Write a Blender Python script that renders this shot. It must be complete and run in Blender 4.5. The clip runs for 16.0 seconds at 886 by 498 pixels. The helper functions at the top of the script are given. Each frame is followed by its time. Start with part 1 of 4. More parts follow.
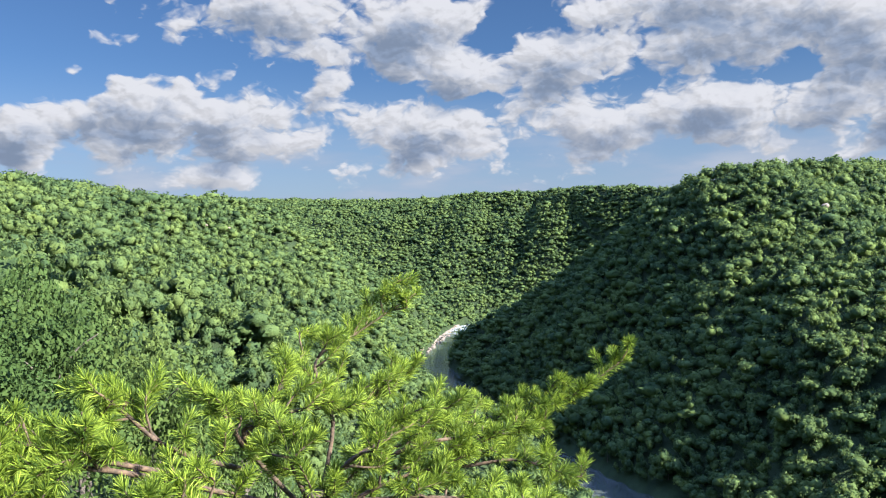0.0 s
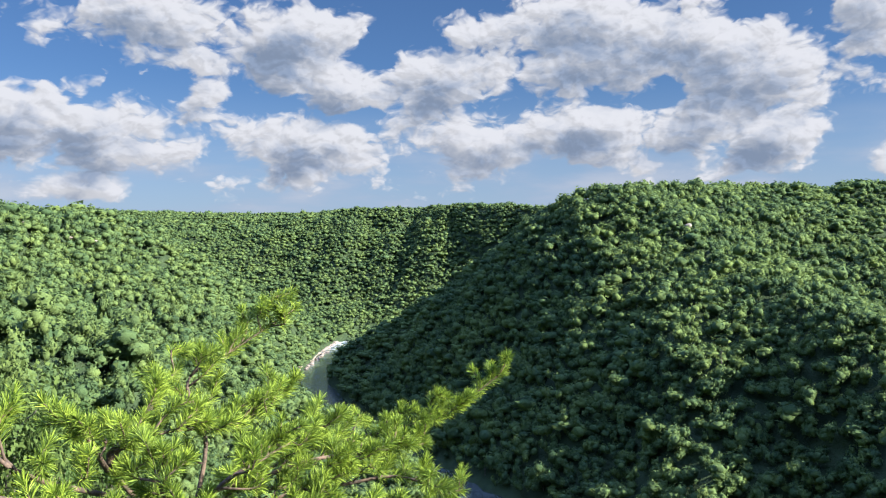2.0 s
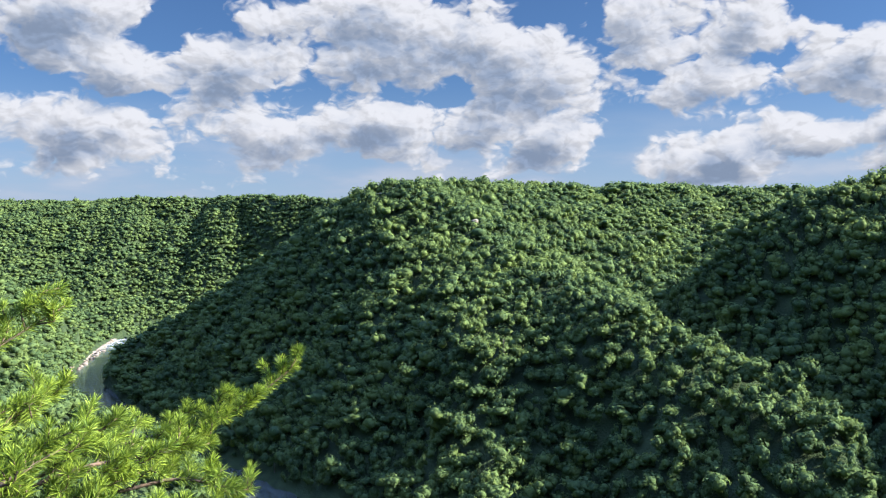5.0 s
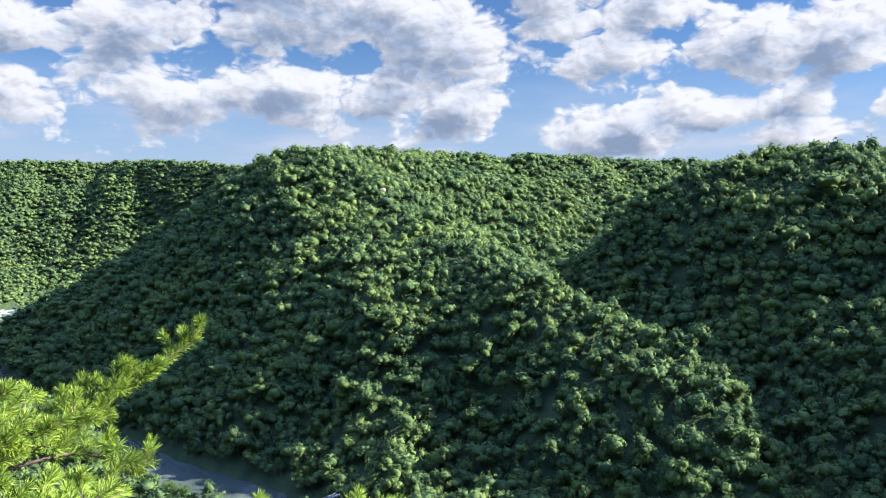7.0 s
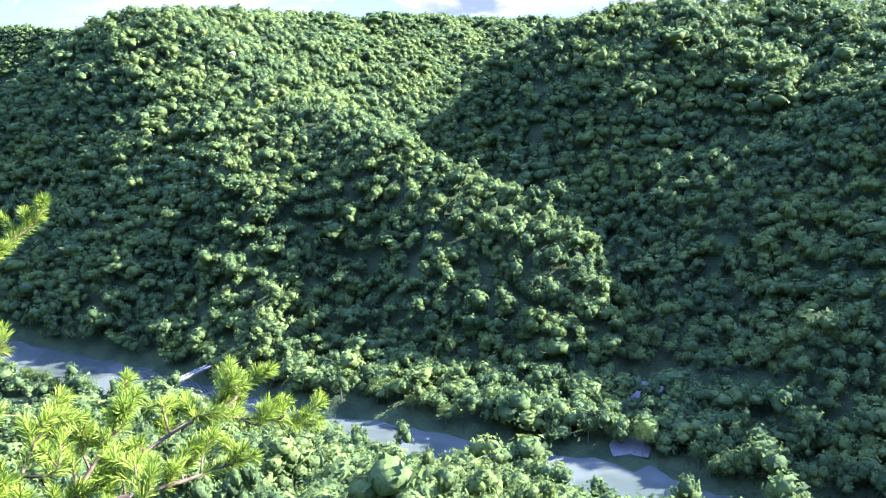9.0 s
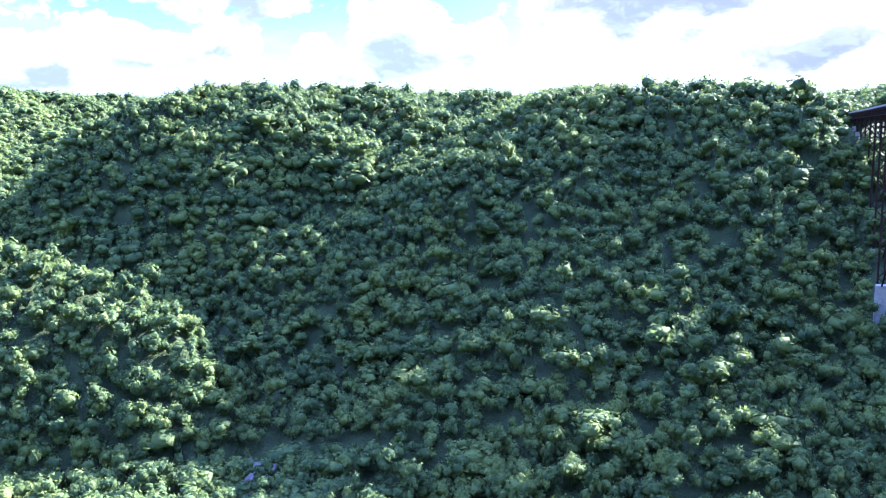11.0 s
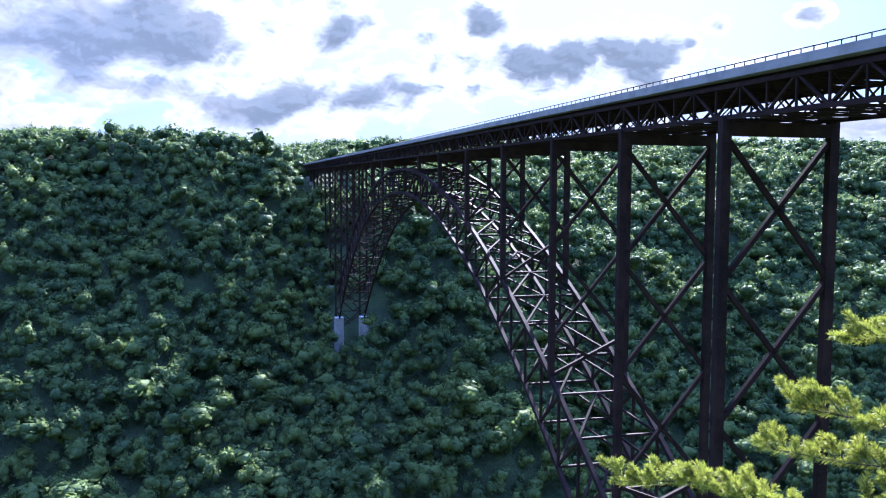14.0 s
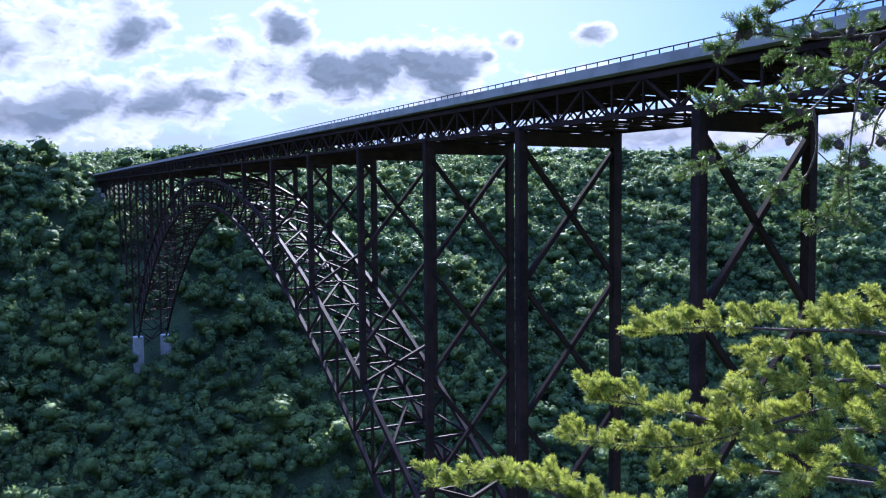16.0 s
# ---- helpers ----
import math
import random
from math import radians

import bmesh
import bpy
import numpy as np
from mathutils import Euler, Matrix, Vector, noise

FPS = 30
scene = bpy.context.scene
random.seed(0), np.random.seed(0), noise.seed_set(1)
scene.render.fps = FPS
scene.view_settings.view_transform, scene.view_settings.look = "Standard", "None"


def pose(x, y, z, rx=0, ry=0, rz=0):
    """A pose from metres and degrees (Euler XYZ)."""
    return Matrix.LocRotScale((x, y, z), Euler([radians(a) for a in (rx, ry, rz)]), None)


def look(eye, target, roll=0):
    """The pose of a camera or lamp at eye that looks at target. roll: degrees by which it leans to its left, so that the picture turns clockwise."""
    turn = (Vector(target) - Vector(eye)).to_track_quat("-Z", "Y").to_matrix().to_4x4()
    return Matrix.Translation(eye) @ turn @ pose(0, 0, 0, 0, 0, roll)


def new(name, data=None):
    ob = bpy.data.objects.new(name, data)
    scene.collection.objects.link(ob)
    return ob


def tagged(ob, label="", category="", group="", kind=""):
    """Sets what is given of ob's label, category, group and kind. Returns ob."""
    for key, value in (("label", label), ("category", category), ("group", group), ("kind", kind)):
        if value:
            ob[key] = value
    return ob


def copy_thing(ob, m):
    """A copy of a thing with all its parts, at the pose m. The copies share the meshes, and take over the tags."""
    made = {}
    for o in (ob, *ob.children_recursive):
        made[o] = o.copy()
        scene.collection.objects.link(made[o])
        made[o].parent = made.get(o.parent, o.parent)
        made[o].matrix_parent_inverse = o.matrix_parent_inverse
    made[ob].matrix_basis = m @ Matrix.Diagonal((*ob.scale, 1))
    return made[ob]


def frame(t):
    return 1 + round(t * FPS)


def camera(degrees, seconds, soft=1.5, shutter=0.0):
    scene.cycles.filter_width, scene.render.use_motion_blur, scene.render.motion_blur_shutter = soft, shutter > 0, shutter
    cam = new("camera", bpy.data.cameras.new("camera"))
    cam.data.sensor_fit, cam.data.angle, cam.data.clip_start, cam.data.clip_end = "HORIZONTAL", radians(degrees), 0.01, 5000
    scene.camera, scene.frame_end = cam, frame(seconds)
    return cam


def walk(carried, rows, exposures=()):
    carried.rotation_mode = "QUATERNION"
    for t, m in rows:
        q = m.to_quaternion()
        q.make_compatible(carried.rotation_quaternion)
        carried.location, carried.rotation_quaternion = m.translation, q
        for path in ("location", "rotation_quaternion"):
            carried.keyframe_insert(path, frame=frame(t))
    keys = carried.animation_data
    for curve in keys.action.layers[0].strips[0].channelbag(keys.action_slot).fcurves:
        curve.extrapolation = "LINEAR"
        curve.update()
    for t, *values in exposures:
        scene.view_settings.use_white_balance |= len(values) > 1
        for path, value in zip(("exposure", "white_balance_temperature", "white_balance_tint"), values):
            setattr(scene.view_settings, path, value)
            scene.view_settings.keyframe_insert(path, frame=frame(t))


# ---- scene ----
# ---- camera ----
EYE = 247.0
PATH = [  # seconds, yaw, pitch, roll
    (0.0, 0.00, -1.30, 1.40), (0.5, -1.47, -1.31, 1.35), (1.0, -3.59, -0.79, 1.17), (1.5, -6.06, -0.44, 0.79),
    (2.0, -8.39, -0.36, 0.85), (2.5, -10.87, -0.27, 1.15), (3.0, -13.27, -0.27, 1.29), (3.5, -15.80, -0.24, 1.02),
    (4.0, -18.42, -0.43, 0.69), (6.5, -28.02, -2.16, -0.19), (7.0, -29.42, -3.13, -0.30), (7.5, -31.21, -5.28, 0.01),
    (8.0, -34.42, -9.46, 0.42), (8.2, -35.61, -10.88, 0.54), (10.3, -52.78, -10.03, -0.09), (10.5, -57.12, -9.06, -0.17),
    (11.0, -67.18, -7.43, 0.09), (11.5, -73.40, -6.82, -0.18), (12.0, -79.36, -6.39, -0.52), (12.5, -84.96, -6.00, -0.39),
    (13.0, -91.07, -5.56, -0.19), (13.5, -97.14, -4.80, -0.11), (14.0, -103.12, -4.06, -0.19), (14.5, -107.96, -3.73, 0.03),
    (15.0, -111.60, -3.41, 0.38), (15.5, -114.33, -3.16, 0.55), (16.0, -116.58, -3.46, 0.53),
]
cam = camera(57.12, 16.0, soft=1.15)
EXPOSURE = [  # seconds, stops, kelvin, tint
    (0.0, 2.15, 5700, 11), (4.0, 2.25, 5700, 11), (7.0, 2.45, 5600, 12), (8.0, 2.9, 5500, 15), (8.6, 3.2, 5450, 17), (10.3, 3.85, 5250, 29),
    (11.0, 3.75, 5150, 28), (12.0, 3.55, 5100, 25), (13.0, 3.25, 5100, 24), (14.0, 2.95, 5000, 24), (16.0, 2.55, 4950, 24),
]
walk(cam, [(t, pose(0, 0, EYE, 90 + p, r, y)) for t, y, p, r in PATH], EXPOSURE)

# ---- world and sun ----
SUN_AZ, SUN_EL = -116.0, 30.5  # degrees: yaw of the sun's bearing, height


def bearing_vector(az, el):
    a, e = radians(az), radians(el)
    return Vector((-math.sin(a) * math.cos(e), math.cos(a) * math.cos(e), math.sin(e)))


class Nodes:
    """Short hand for building node trees."""

    def __init__(self, tree):
        self.tree = tree

    def add(self, kind, **sets):
        n = self.tree.nodes.new(kind)
        for k, v in sets.items():
            setattr(n, k, v)
        return n

    def put(self, socket, value):
        if hasattr(value, "is_linked"):
            self.tree.links.new(value, socket)
        elif value is not None:
            socket.default_value = value

    def math(self, op, a, b=None, c=None, clamp=False):
        n = self.add("ShaderNodeMath", operation=op, use_clamp=clamp)
        for s, v in zip(n.inputs, (a, b, c)):
            self.put(s, v)
        return n.outputs[0]

    def vec(self, op, a, b=None):
        n = self.add("ShaderNodeVectorMath", operation=op)
        for s, v in zip(n.inputs, (a, b)):
            self.put(s, v)
        return n.outputs["Value"] if op in ("LENGTH", "DOT_PRODUCT") else n.outputs[0]

    def noise(self, vector, scale, detail=4.0, rough=0.55, distort=0.0):
        n = self.add("ShaderNodeTexNoise")
        self.put(n.inputs["Vector"], vector)
        n.inputs["Scale"].default_value, n.inputs["Detail"].default_value = scale, detail
        n.inputs["Roughness"].default_value, n.inputs["Distortion"].default_value = rough, distort
        return n.outputs["Fac"]

    def mix(self, fac, a, b, blend="MIX"):
        n = self.add("ShaderNodeMix", data_type="RGBA", blend_type=blend)
        self.put(n.inputs[0], fac)
        self.put(n.inputs[6], a)
        self.put(n.inputs[7], b)
        return n.outputs[2]

    def smooth(self, value, lo, hi, a=0.0, b=1.0):
        n = self.add("ShaderNodeMapRange", interpolation_type="SMOOTHSTEP")
        for s, v in zip(n.inputs[:5], (value, lo, hi, a, b)):
            self.put(s, v)
        return n.outputs[0]


# cumulus: bearing, height, half width, half height (degrees), weight
NORTH_CLOUDS = [
    (18.3, 7.7, 9.6, 2.8, 1), (27.4, 6.2, 3.1, 2.3, 1), (13.0, 14.6, 7.1, 2.7, 0.9), (2.2, 13.6, 5.4, 3.4, 1.1), (-1.7, 10.7, 3.6, 2.1, 1.1),
    (0.8, 6.9, 15.0, 2.7, 0.75), (-10.2, 6.9, 4.0, 2.7, 0.9), (-8.8, 11.5, 6.3, 1.8, 0.8), (-19.6, 12.5, 9.2, 2.8, 1), (-18.8, 7.7, 4.6, 2.3, 1),
    (-24.9, 6.9, 5.0, 2.3, 0.8), (15.6, 4.1, 3.3, 1.0, 0.8), (7.4, 10.2, 1.5, 0.9, 0.7), (24.1, 10.6, 0.9, 0.5, 0.6),
]
NORTH_EAST_CLOUDS = [
    (-19.1, 14.5, 7.9, 3.4, 1), (-29.9, 10.6, 6.3, 3.4, 1.1), (-36.8, 13.7, 4.2, 3.0, 0.9), (-41.1, 9.7, 4.0, 2.3, 1), (-43.7, 13.5, 2.9, 2.3, 1),
    (-30.5, 6.4, 3.3, 2.3, 0.9), (-41.7, 4.9, 5.4, 2.1, 0.9), (-41.2, 9.7, 3.6, 2.1, 1), (-44.2, 12.8, 2.9, 1.3, 0.9), (-49.9, 10.5, 5.4, 2.4, 1.1),
    (-55.2, 10.7, 3.8, 2.8, 1.1), (-42.4, 5.1, 3.6, 1.9, 1), (-47.9, 6.1, 4.0, 1.7, 1), (-53.8, 7.0, 1.7, 1.5, 1), (-52.4, 4.9, 5.0, 1.1, 0.7),
]
EAST_CLOUDS = [
    (-64.3, 7.8, 4.0, 3.0, 1), (-58.4, 6.6, 1.6, 1.5, 1), (-70.3, 7.0, 1.9, 1.6, 1), (-66.3, 6.3, 6.3, 1.8, 0.9), (-80.9, 9.9, 10.9, 2.8, 1.2),
    (-82.4, 6.8, 5.8, 1.8, 1.1), (-74.3, 7.1, 2.7, 2.1, 1), (-67.7, 4.5, 12.1, 1.1, 0.8), (-61.5, 5.2, 2.7, 1.5, 0.9),
]
SOUTH_EAST_CLOUDS = [
    (-82.9, 10.4, 13.8, 3.9, 1.15), (-96.2, 10.9, 3.3, 2.7, 1), (-101.6, 10.6, 2.9, 1.5, 0.9), (-106.2, 11.6, 2.1, 1.8, 0.9), (-110.6, 8.4, 10.9, 2.8, 0.9),
    (-96.9, 6.4, 6.7, 2.5, 0.9), (-89.5, 5.8, 10.4, 2.3, 0.9), (-127.0, 11.0, 1.8, 0.9, 1.1), (-115.2, 9.7, 1.4, 1.0, 0.9), (-119.8, 9.7, 1.0, 0.9, 0.8),
    (-116.5, 8.9, 5.4, 2.5, 1), (-121.6, 10.7, 1.3, 1.0, 0.9), (-125.1, 7.8, 5.0, 1.8, 0.8), (-130.8, 4.4, 9.2, 1.2, 0.9), (-141.3, 4.0, 7.5, 1.4, 0.9),
]
CLOUDS = NORTH_CLOUDS + NORTH_EAST_CLOUDS + EAST_CLOUDS + SOUTH_EAST_CLOUDS


def cloud_density():
    """Group: a bearing-and-height vector in degrees to the density of the cumulus there."""
    g = bpy.data.node_groups.new("cloud_density", "ShaderNodeTree")
    g.interface.new_socket("Vector", in_out="INPUT", socket_type="NodeSocketVector")
    g.interface.new_socket("Density", in_out="OUTPUT", socket_type="NodeSocketFloat")
    n = Nodes(g)
    at = n.add("NodeGroupInput").outputs[0]
    total = None
    for az, el, ra, re, weight in CLOUDS:
        d = n.vec("LENGTH", n.vec("MULTIPLY", n.vec("SUBTRACT", at, (az, el, 0)), (1 / ra, 1 / re, 0)))
        b = n.math("MULTIPLY_ADD", d, -weight, weight)
        total = b if total is None else n.math("MAXIMUM", total, b)
    total = n.math("ADD", n.math("MAXIMUM", total, -0.8), 0.14)
    flat = n.vec("MULTIPLY", at, (0.8, 1.25, 1.0))
    bend = n.add("ShaderNodeTexNoise")
    n.put(bend.inputs["Vector"], flat)
    bend.inputs["Scale"].default_value, bend.inputs["Detail"].default_value = 0.5, 3.0
    flat = n.vec("ADD", flat, n.vec("MULTIPLY", n.vec("SUBTRACT", bend.outputs["Color"], (0.5, 0.5, 0.5)), (2.2, 2.2, 0)))
    dens = n.math("MULTIPLY_ADD", n.math("SUBTRACT", n.noise(flat, 0.2, 4.0, 0.55), 0.5), 2.6, total)
    for scale, size in ((0.42, 0.66), (0.95, 0.36), (2.1, 0.2), (4.4, 0.1)):
        v = n.add("ShaderNodeTexVoronoi", feature="SMOOTH_F1")
        n.put(v.inputs["Vector"], flat)
        v.inputs["Scale"].default_value, v.inputs["Smoothness"].default_value = scale, 0.35
        dens = n.math("MULTIPLY_ADD", n.math("SUBTRACT", 0.45, v.outputs["Distance"]), size, dens)
    out = n.add("NodeGroupOutput")
    n.put(out.inputs[0], dens)
    return g


def build_world():
    world = bpy.data.worlds.new("sky")
    scene.world = world
    world.use_nodes = True
    n = Nodes(world.node_tree)
    world.node_tree.nodes.clear()
    sky = n.add("ShaderNodeTexSky", sky_type="NISHITA", sun_disc=False)
    sky.sun_elevation, sky.sun_rotation = radians(SUN_EL), radians(-SUN_AZ)
    sky.altitude, sky.air_density, sky.dust_density, sky.ozone_density = 500, 1.0, 0.5, 2.5
    way = n.add("ShaderNodeTexCoord").outputs["Generated"]
    xyz = n.add("ShaderNodeSeparateXYZ")
    n.put(xyz.inputs[0], way)
    az = n.math("MULTIPLY", n.math("ARCTAN2", n.math("MULTIPLY", xyz.outputs[0], -1.0), xyz.outputs[1]), 57.2958)
    el = n.math("MULTIPLY", n.math("ARCSINE", xyz.outputs[2]), 57.2958)
    # bearings run from 90 down to -270 so that the seam lies behind the valley
    az = n.math("SUBTRACT", az, n.math("MULTIPLY", n.math("GREATER_THAN", az, 90.0), 360.0))
    both = n.add("ShaderNodeCombineXYZ")
    n.put(both.inputs[0], az)
    n.put(both.inputs[1], el)
    group = cloud_density()

    def density(v):
        k = n.add("ShaderNodeGroup", node_tree=group)
        n.put(k.inputs[0], v)
        return k.outputs[0]

    here = density(both.outputs[0])
    toward = density(n.vec("ADD", both.outputs[0], (-1.2, 1.3, 0)))
    close = density(n.vec("ADD", both.outputs[0], (-0.22, 0.3, 0)))
    cover = n.smooth(here, -0.03, 0.32)
    # thick where the way to the light goes through more cloud
    shade = n.smooth(n.math("ADD", toward, n.math("MULTIPLY", here, 0.12)), 0.05, 1.15)
    to_sun = n.vec("DOT_PRODUCT", way, tuple(bearing_vector(-106.0, 20.0)))
    lit = n.mix(shade, (7.0, 6.6, 6.2, 1), (2.6, 3.05, 3.8, 1))
    glare = n.smooth(to_sun, 0.74, 1.0)
    # seen against the light a cloud is bright at its rim and grey in its depth
    lit = n.mix(glare, lit, n.mix(n.smooth(here, 0.18, 0.85), (8.2, 8.1, 7.9, 1), (2.1, 2.4, 2.55, 1)))
    # billows: each swelling is brighter on its side to the light
    swell = n.smooth(n.math("SUBTRACT", here, close), -0.2, 0.2, 0.88, 1.12)
    tone = n.add("ShaderNodeCombineXYZ")
    for k in range(3):
        n.put(tone.inputs[k], swell)
    lit = n.mix(1.0, lit, tone.outputs[0], "MULTIPLY")
    sky_colour = n.mix(n.math("MULTIPLY", n.math("POWER", glare, 1.5), 0.6), n.mix(1.0, sky.outputs[0], (0.60, 0.71, 0.85, 1), "MULTIPLY"), (7.5, 7.8, 8.2, 1))
    haze = n.smooth(el, 12.0, 1.0, 0.0, 0.55)
    sky_colour = n.mix(haze, sky_colour, (4.3, 5.0, 6.0, 1))
    # a soft bank of distant cloud lies along the horizon
    low = n.add("ShaderNodeTexNoise")
    n.put(low.inputs["Vector"], n.vec("MULTIPLY", both.outputs[0], (0.11, 0.42, 0)))
    low.inputs["Scale"].default_value, low.inputs["Detail"].default_value = 1.0, 5.0
    bank = n.math("MULTIPLY", n.smooth(low.outputs["Fac"], 0.38, 0.62, 0.1, 0.75), n.smooth(el, 9.5, 3.5))
    sky_colour = n.mix(bank, sky_colour, n.mix(n.smooth(low.outputs["Fac"], 0.45, 0.75), (4.0, 4.5, 5.3, 1), (5.6, 5.5, 5.6, 1)))
    colour = n.mix(n.math("MULTIPLY", cover, n.smooth(el, 0.0, 4.0, 0.45, 1.0)), sky_colour, lit)
    # an even blue glow overhead, added out of view to fill the shade
    colour = n.mix(n.smooth(el, 20.0, 62.0, 0.0, 0.9), colour, (10.0, 14.0, 29.0, 1))
    bg = n.add("ShaderNodeBackground")
    n.put(bg.inputs[0], colour)
    bg.inputs[1].default_value = 0.024
    out = n.add("ShaderNodeOutputWorld")
    n.put(out.inputs[0], bg.outputs[0])


build_world()
sun_light = bpy.data.lights.new("sun", "SUN")
sun_light.energy, sun_light.angle, sun_light.color = 5.0, radians(0.6), (1.0, 0.91, 0.76)
new("sun", sun_light).matrix_world = look(bearing_vector(SUN_AZ, SUN_EL) * 1000, (0, 0, 0))


# ---- materials ----
def material(name):
    m = bpy.data.materials.new(name)
    m.use_nodes = True
    m.node_tree.nodes.clear()
    return m, Nodes(m.node_tree)


def finish(m, n, colour, rough, bump=None, strength=0.3, distance=0.1, metal=0.0, through_light=0.0, spec=0.5):
    b = n.add("ShaderNodeBsdfPrincipled")
    n.put(b.inputs["Base Color"], colour)
    n.put(b.inputs["Roughness"], rough)
    n.put(b.inputs["Metallic"], metal)
    n.put(b.inputs["Specular IOR Level"], spec)
    shader = b.outputs[0]
    if bump is not None:
        k = n.add("ShaderNodeBump")
        k.inputs["Strength"].default_value, k.inputs["Distance"].default_value = strength, distance
        n.put(k.inputs["Height"], bump)
        n.put(b.inputs["Normal"], k.outputs[0])
    if through_light:
        tr = n.add("ShaderNodeBsdfTranslucent")
        n.put(tr.inputs[0], colour)
        mx = n.add("ShaderNodeMixShader")
        mx.inputs[0].default_value = through_light
        n.put(mx.inputs[1], shader)
        n.put(mx.inputs[2], tr.outputs[0])
        shader = mx.outputs[0]
    out = n.add("ShaderNodeOutputMaterial")
    n.put(out.inputs[0], shader)
    return m


def place(n):
    return n.add("ShaderNodeNewGeometry").outputs["Position"]


def leaf_material(name, dark, mid, light, through_light=0.25, relief=0.0, grain=1.1, gap_shade=0.6, each=0.0):
    m, n = material(name)
    at = place(n)
    island = n.add("ShaderNodeNewGeometry").outputs["Random Per Island"]
    patch = n.noise(at, 0.012, 3.0)
    tree = n.noise(at, 0.06, 2.0)
    c = n.mix(n.smooth(island, 0.0, 1.0), dark, mid)
    c = n.mix(n.smooth(patch, 0.42, 0.68, 0.0, 0.6), c, light)
    c = n.mix(n.smooth(tree, 0.52, 0.66, 0.0, 0.75), c, light)
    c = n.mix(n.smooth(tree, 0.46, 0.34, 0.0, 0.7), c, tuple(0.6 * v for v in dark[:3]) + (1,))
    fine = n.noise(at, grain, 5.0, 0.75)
    # Shade in gaps between leaves, put into the colour where the noise dips.
    c = n.mix(n.smooth(fine, 0.62, 0.36, 0.0, gap_shade), c, tuple(0.35 * v for v in dark[:3]) + (1,))
    # one tree differs from the next
    own = n.add("ShaderNodeObjectInfo").outputs["Random"]
    c = n.mix(n.smooth(own, 0.0, 1.0, 0.0, each), c, dark)
    return finish(m, n, c, 0.62, fine if relief else None, 1.0, relief, through_light=through_light, spec=0.03)


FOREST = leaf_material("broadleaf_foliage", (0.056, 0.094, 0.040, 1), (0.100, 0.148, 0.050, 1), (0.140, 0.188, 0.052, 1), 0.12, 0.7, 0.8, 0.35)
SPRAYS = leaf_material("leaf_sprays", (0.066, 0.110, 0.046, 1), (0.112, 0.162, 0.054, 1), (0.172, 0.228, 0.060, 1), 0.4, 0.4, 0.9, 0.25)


def ground_material():
    m, n = material("forest_floor")
    at = place(n)
    a, b = n.noise(at, 0.05, 5.0), n.noise(at, 0.6, 4.0)
    c = n.mix(n.smooth(a, 0.35, 0.65), (0.030, 0.046, 0.022, 1), (0.048, 0.070, 0.030, 1))
    c = n.mix(n.smooth(b, 0.55, 0.75, 0.0, 0.6), c, (0.050, 0.044, 0.028, 1))
    return finish(m, n, c, 0.95, b, 0.8, 3.0, spec=0.04)


def water_material():
    m, n = material("river_water")
    at = place(n)
    waves = n.noise(at, 0.35, 5.0, 0.6)
    c = n.mix(n.smooth(n.noise(at, 0.02, 3.0), 0.4, 0.6), (0.050, 0.062, 0.050, 1), (0.080, 0.092, 0.078, 1))
    # white water where the river runs over its rapids
    apart = n.add("ShaderNodeSeparateXYZ")
    n.put(apart.inputs[0], at)
    y = apart.outputs[1]
    rapid = n.math("MULTIPLY", n.smooth(y, 1880.0, 2060.0), n.smooth(n.noise(at, 0.07, 5.0, 0.7), 0.46, 0.58))
    c = n.mix(rapid, c, (0.75, 0.77, 0.78, 1))
    return finish(m, n, c, 0.14, waves, 0.08, 0.6)


def steel_material():
    m, n = material("weathering_steel")
    at = place(n)
    a, b = n.noise(at, 0.25, 4.0), n.noise(at, 3.0, 5.0, 0.65)
    c = n.mix(n.smooth(a, 0.3, 0.7), (0.016, 0.011, 0.010, 1), (0.034, 0.021, 0.018, 1))
    c = n.mix(n.smooth(b, 0.5, 0.75, 0.0, 0.5), c, (0.070, 0.038, 0.030, 1))
    return finish(m, n, c, 0.75, b, 0.15, 0.02, spec=0.06)


def concrete_material(name, base):
    m, n = material(name)
    at = place(n)
    a, b = n.noise(at, 0.3, 4.0), n.noise(at, 6.0, 5.0, 0.65)
    c = n.mix(n.smooth(a, 0.35, 0.7), tuple(base) + (1,), tuple(0.72 * v for v in base) + (1,))
    c = n.mix(n.smooth(b, 0.5, 0.8, 0.0, 0.35), c, tuple(0.5 * v for v in base) + (1,))
    return finish(m, n, c, 0.85, b, 0.3, 0.02)


GROUND, WATER, STEEL = ground_material(), water_material(), steel_material()
CONCRETE = concrete_material("pale_concrete", (0.33, 0.32, 0.30))
ROAD_CONCRETE = concrete_material("weathered_concrete", (0.32, 0.31, 0.28))


# ---- mesh helpers ----
def link_mesh(name, verts, faces, mat, parent=None, label="", smooth=False):
    me = bpy.data.meshes.new(name)
    me.from_pydata([tuple(v) for v in verts], [], faces)
    me.materials.append(mat)
    if smooth:
        me.polygons.foreach_set("use_smooth", [True] * len(me.polygons))
    me.update()
    ob = new(name, me)
    if parent is not None:
        ob.parent = parent
    if label:
        tagged(ob, label)
    return ob


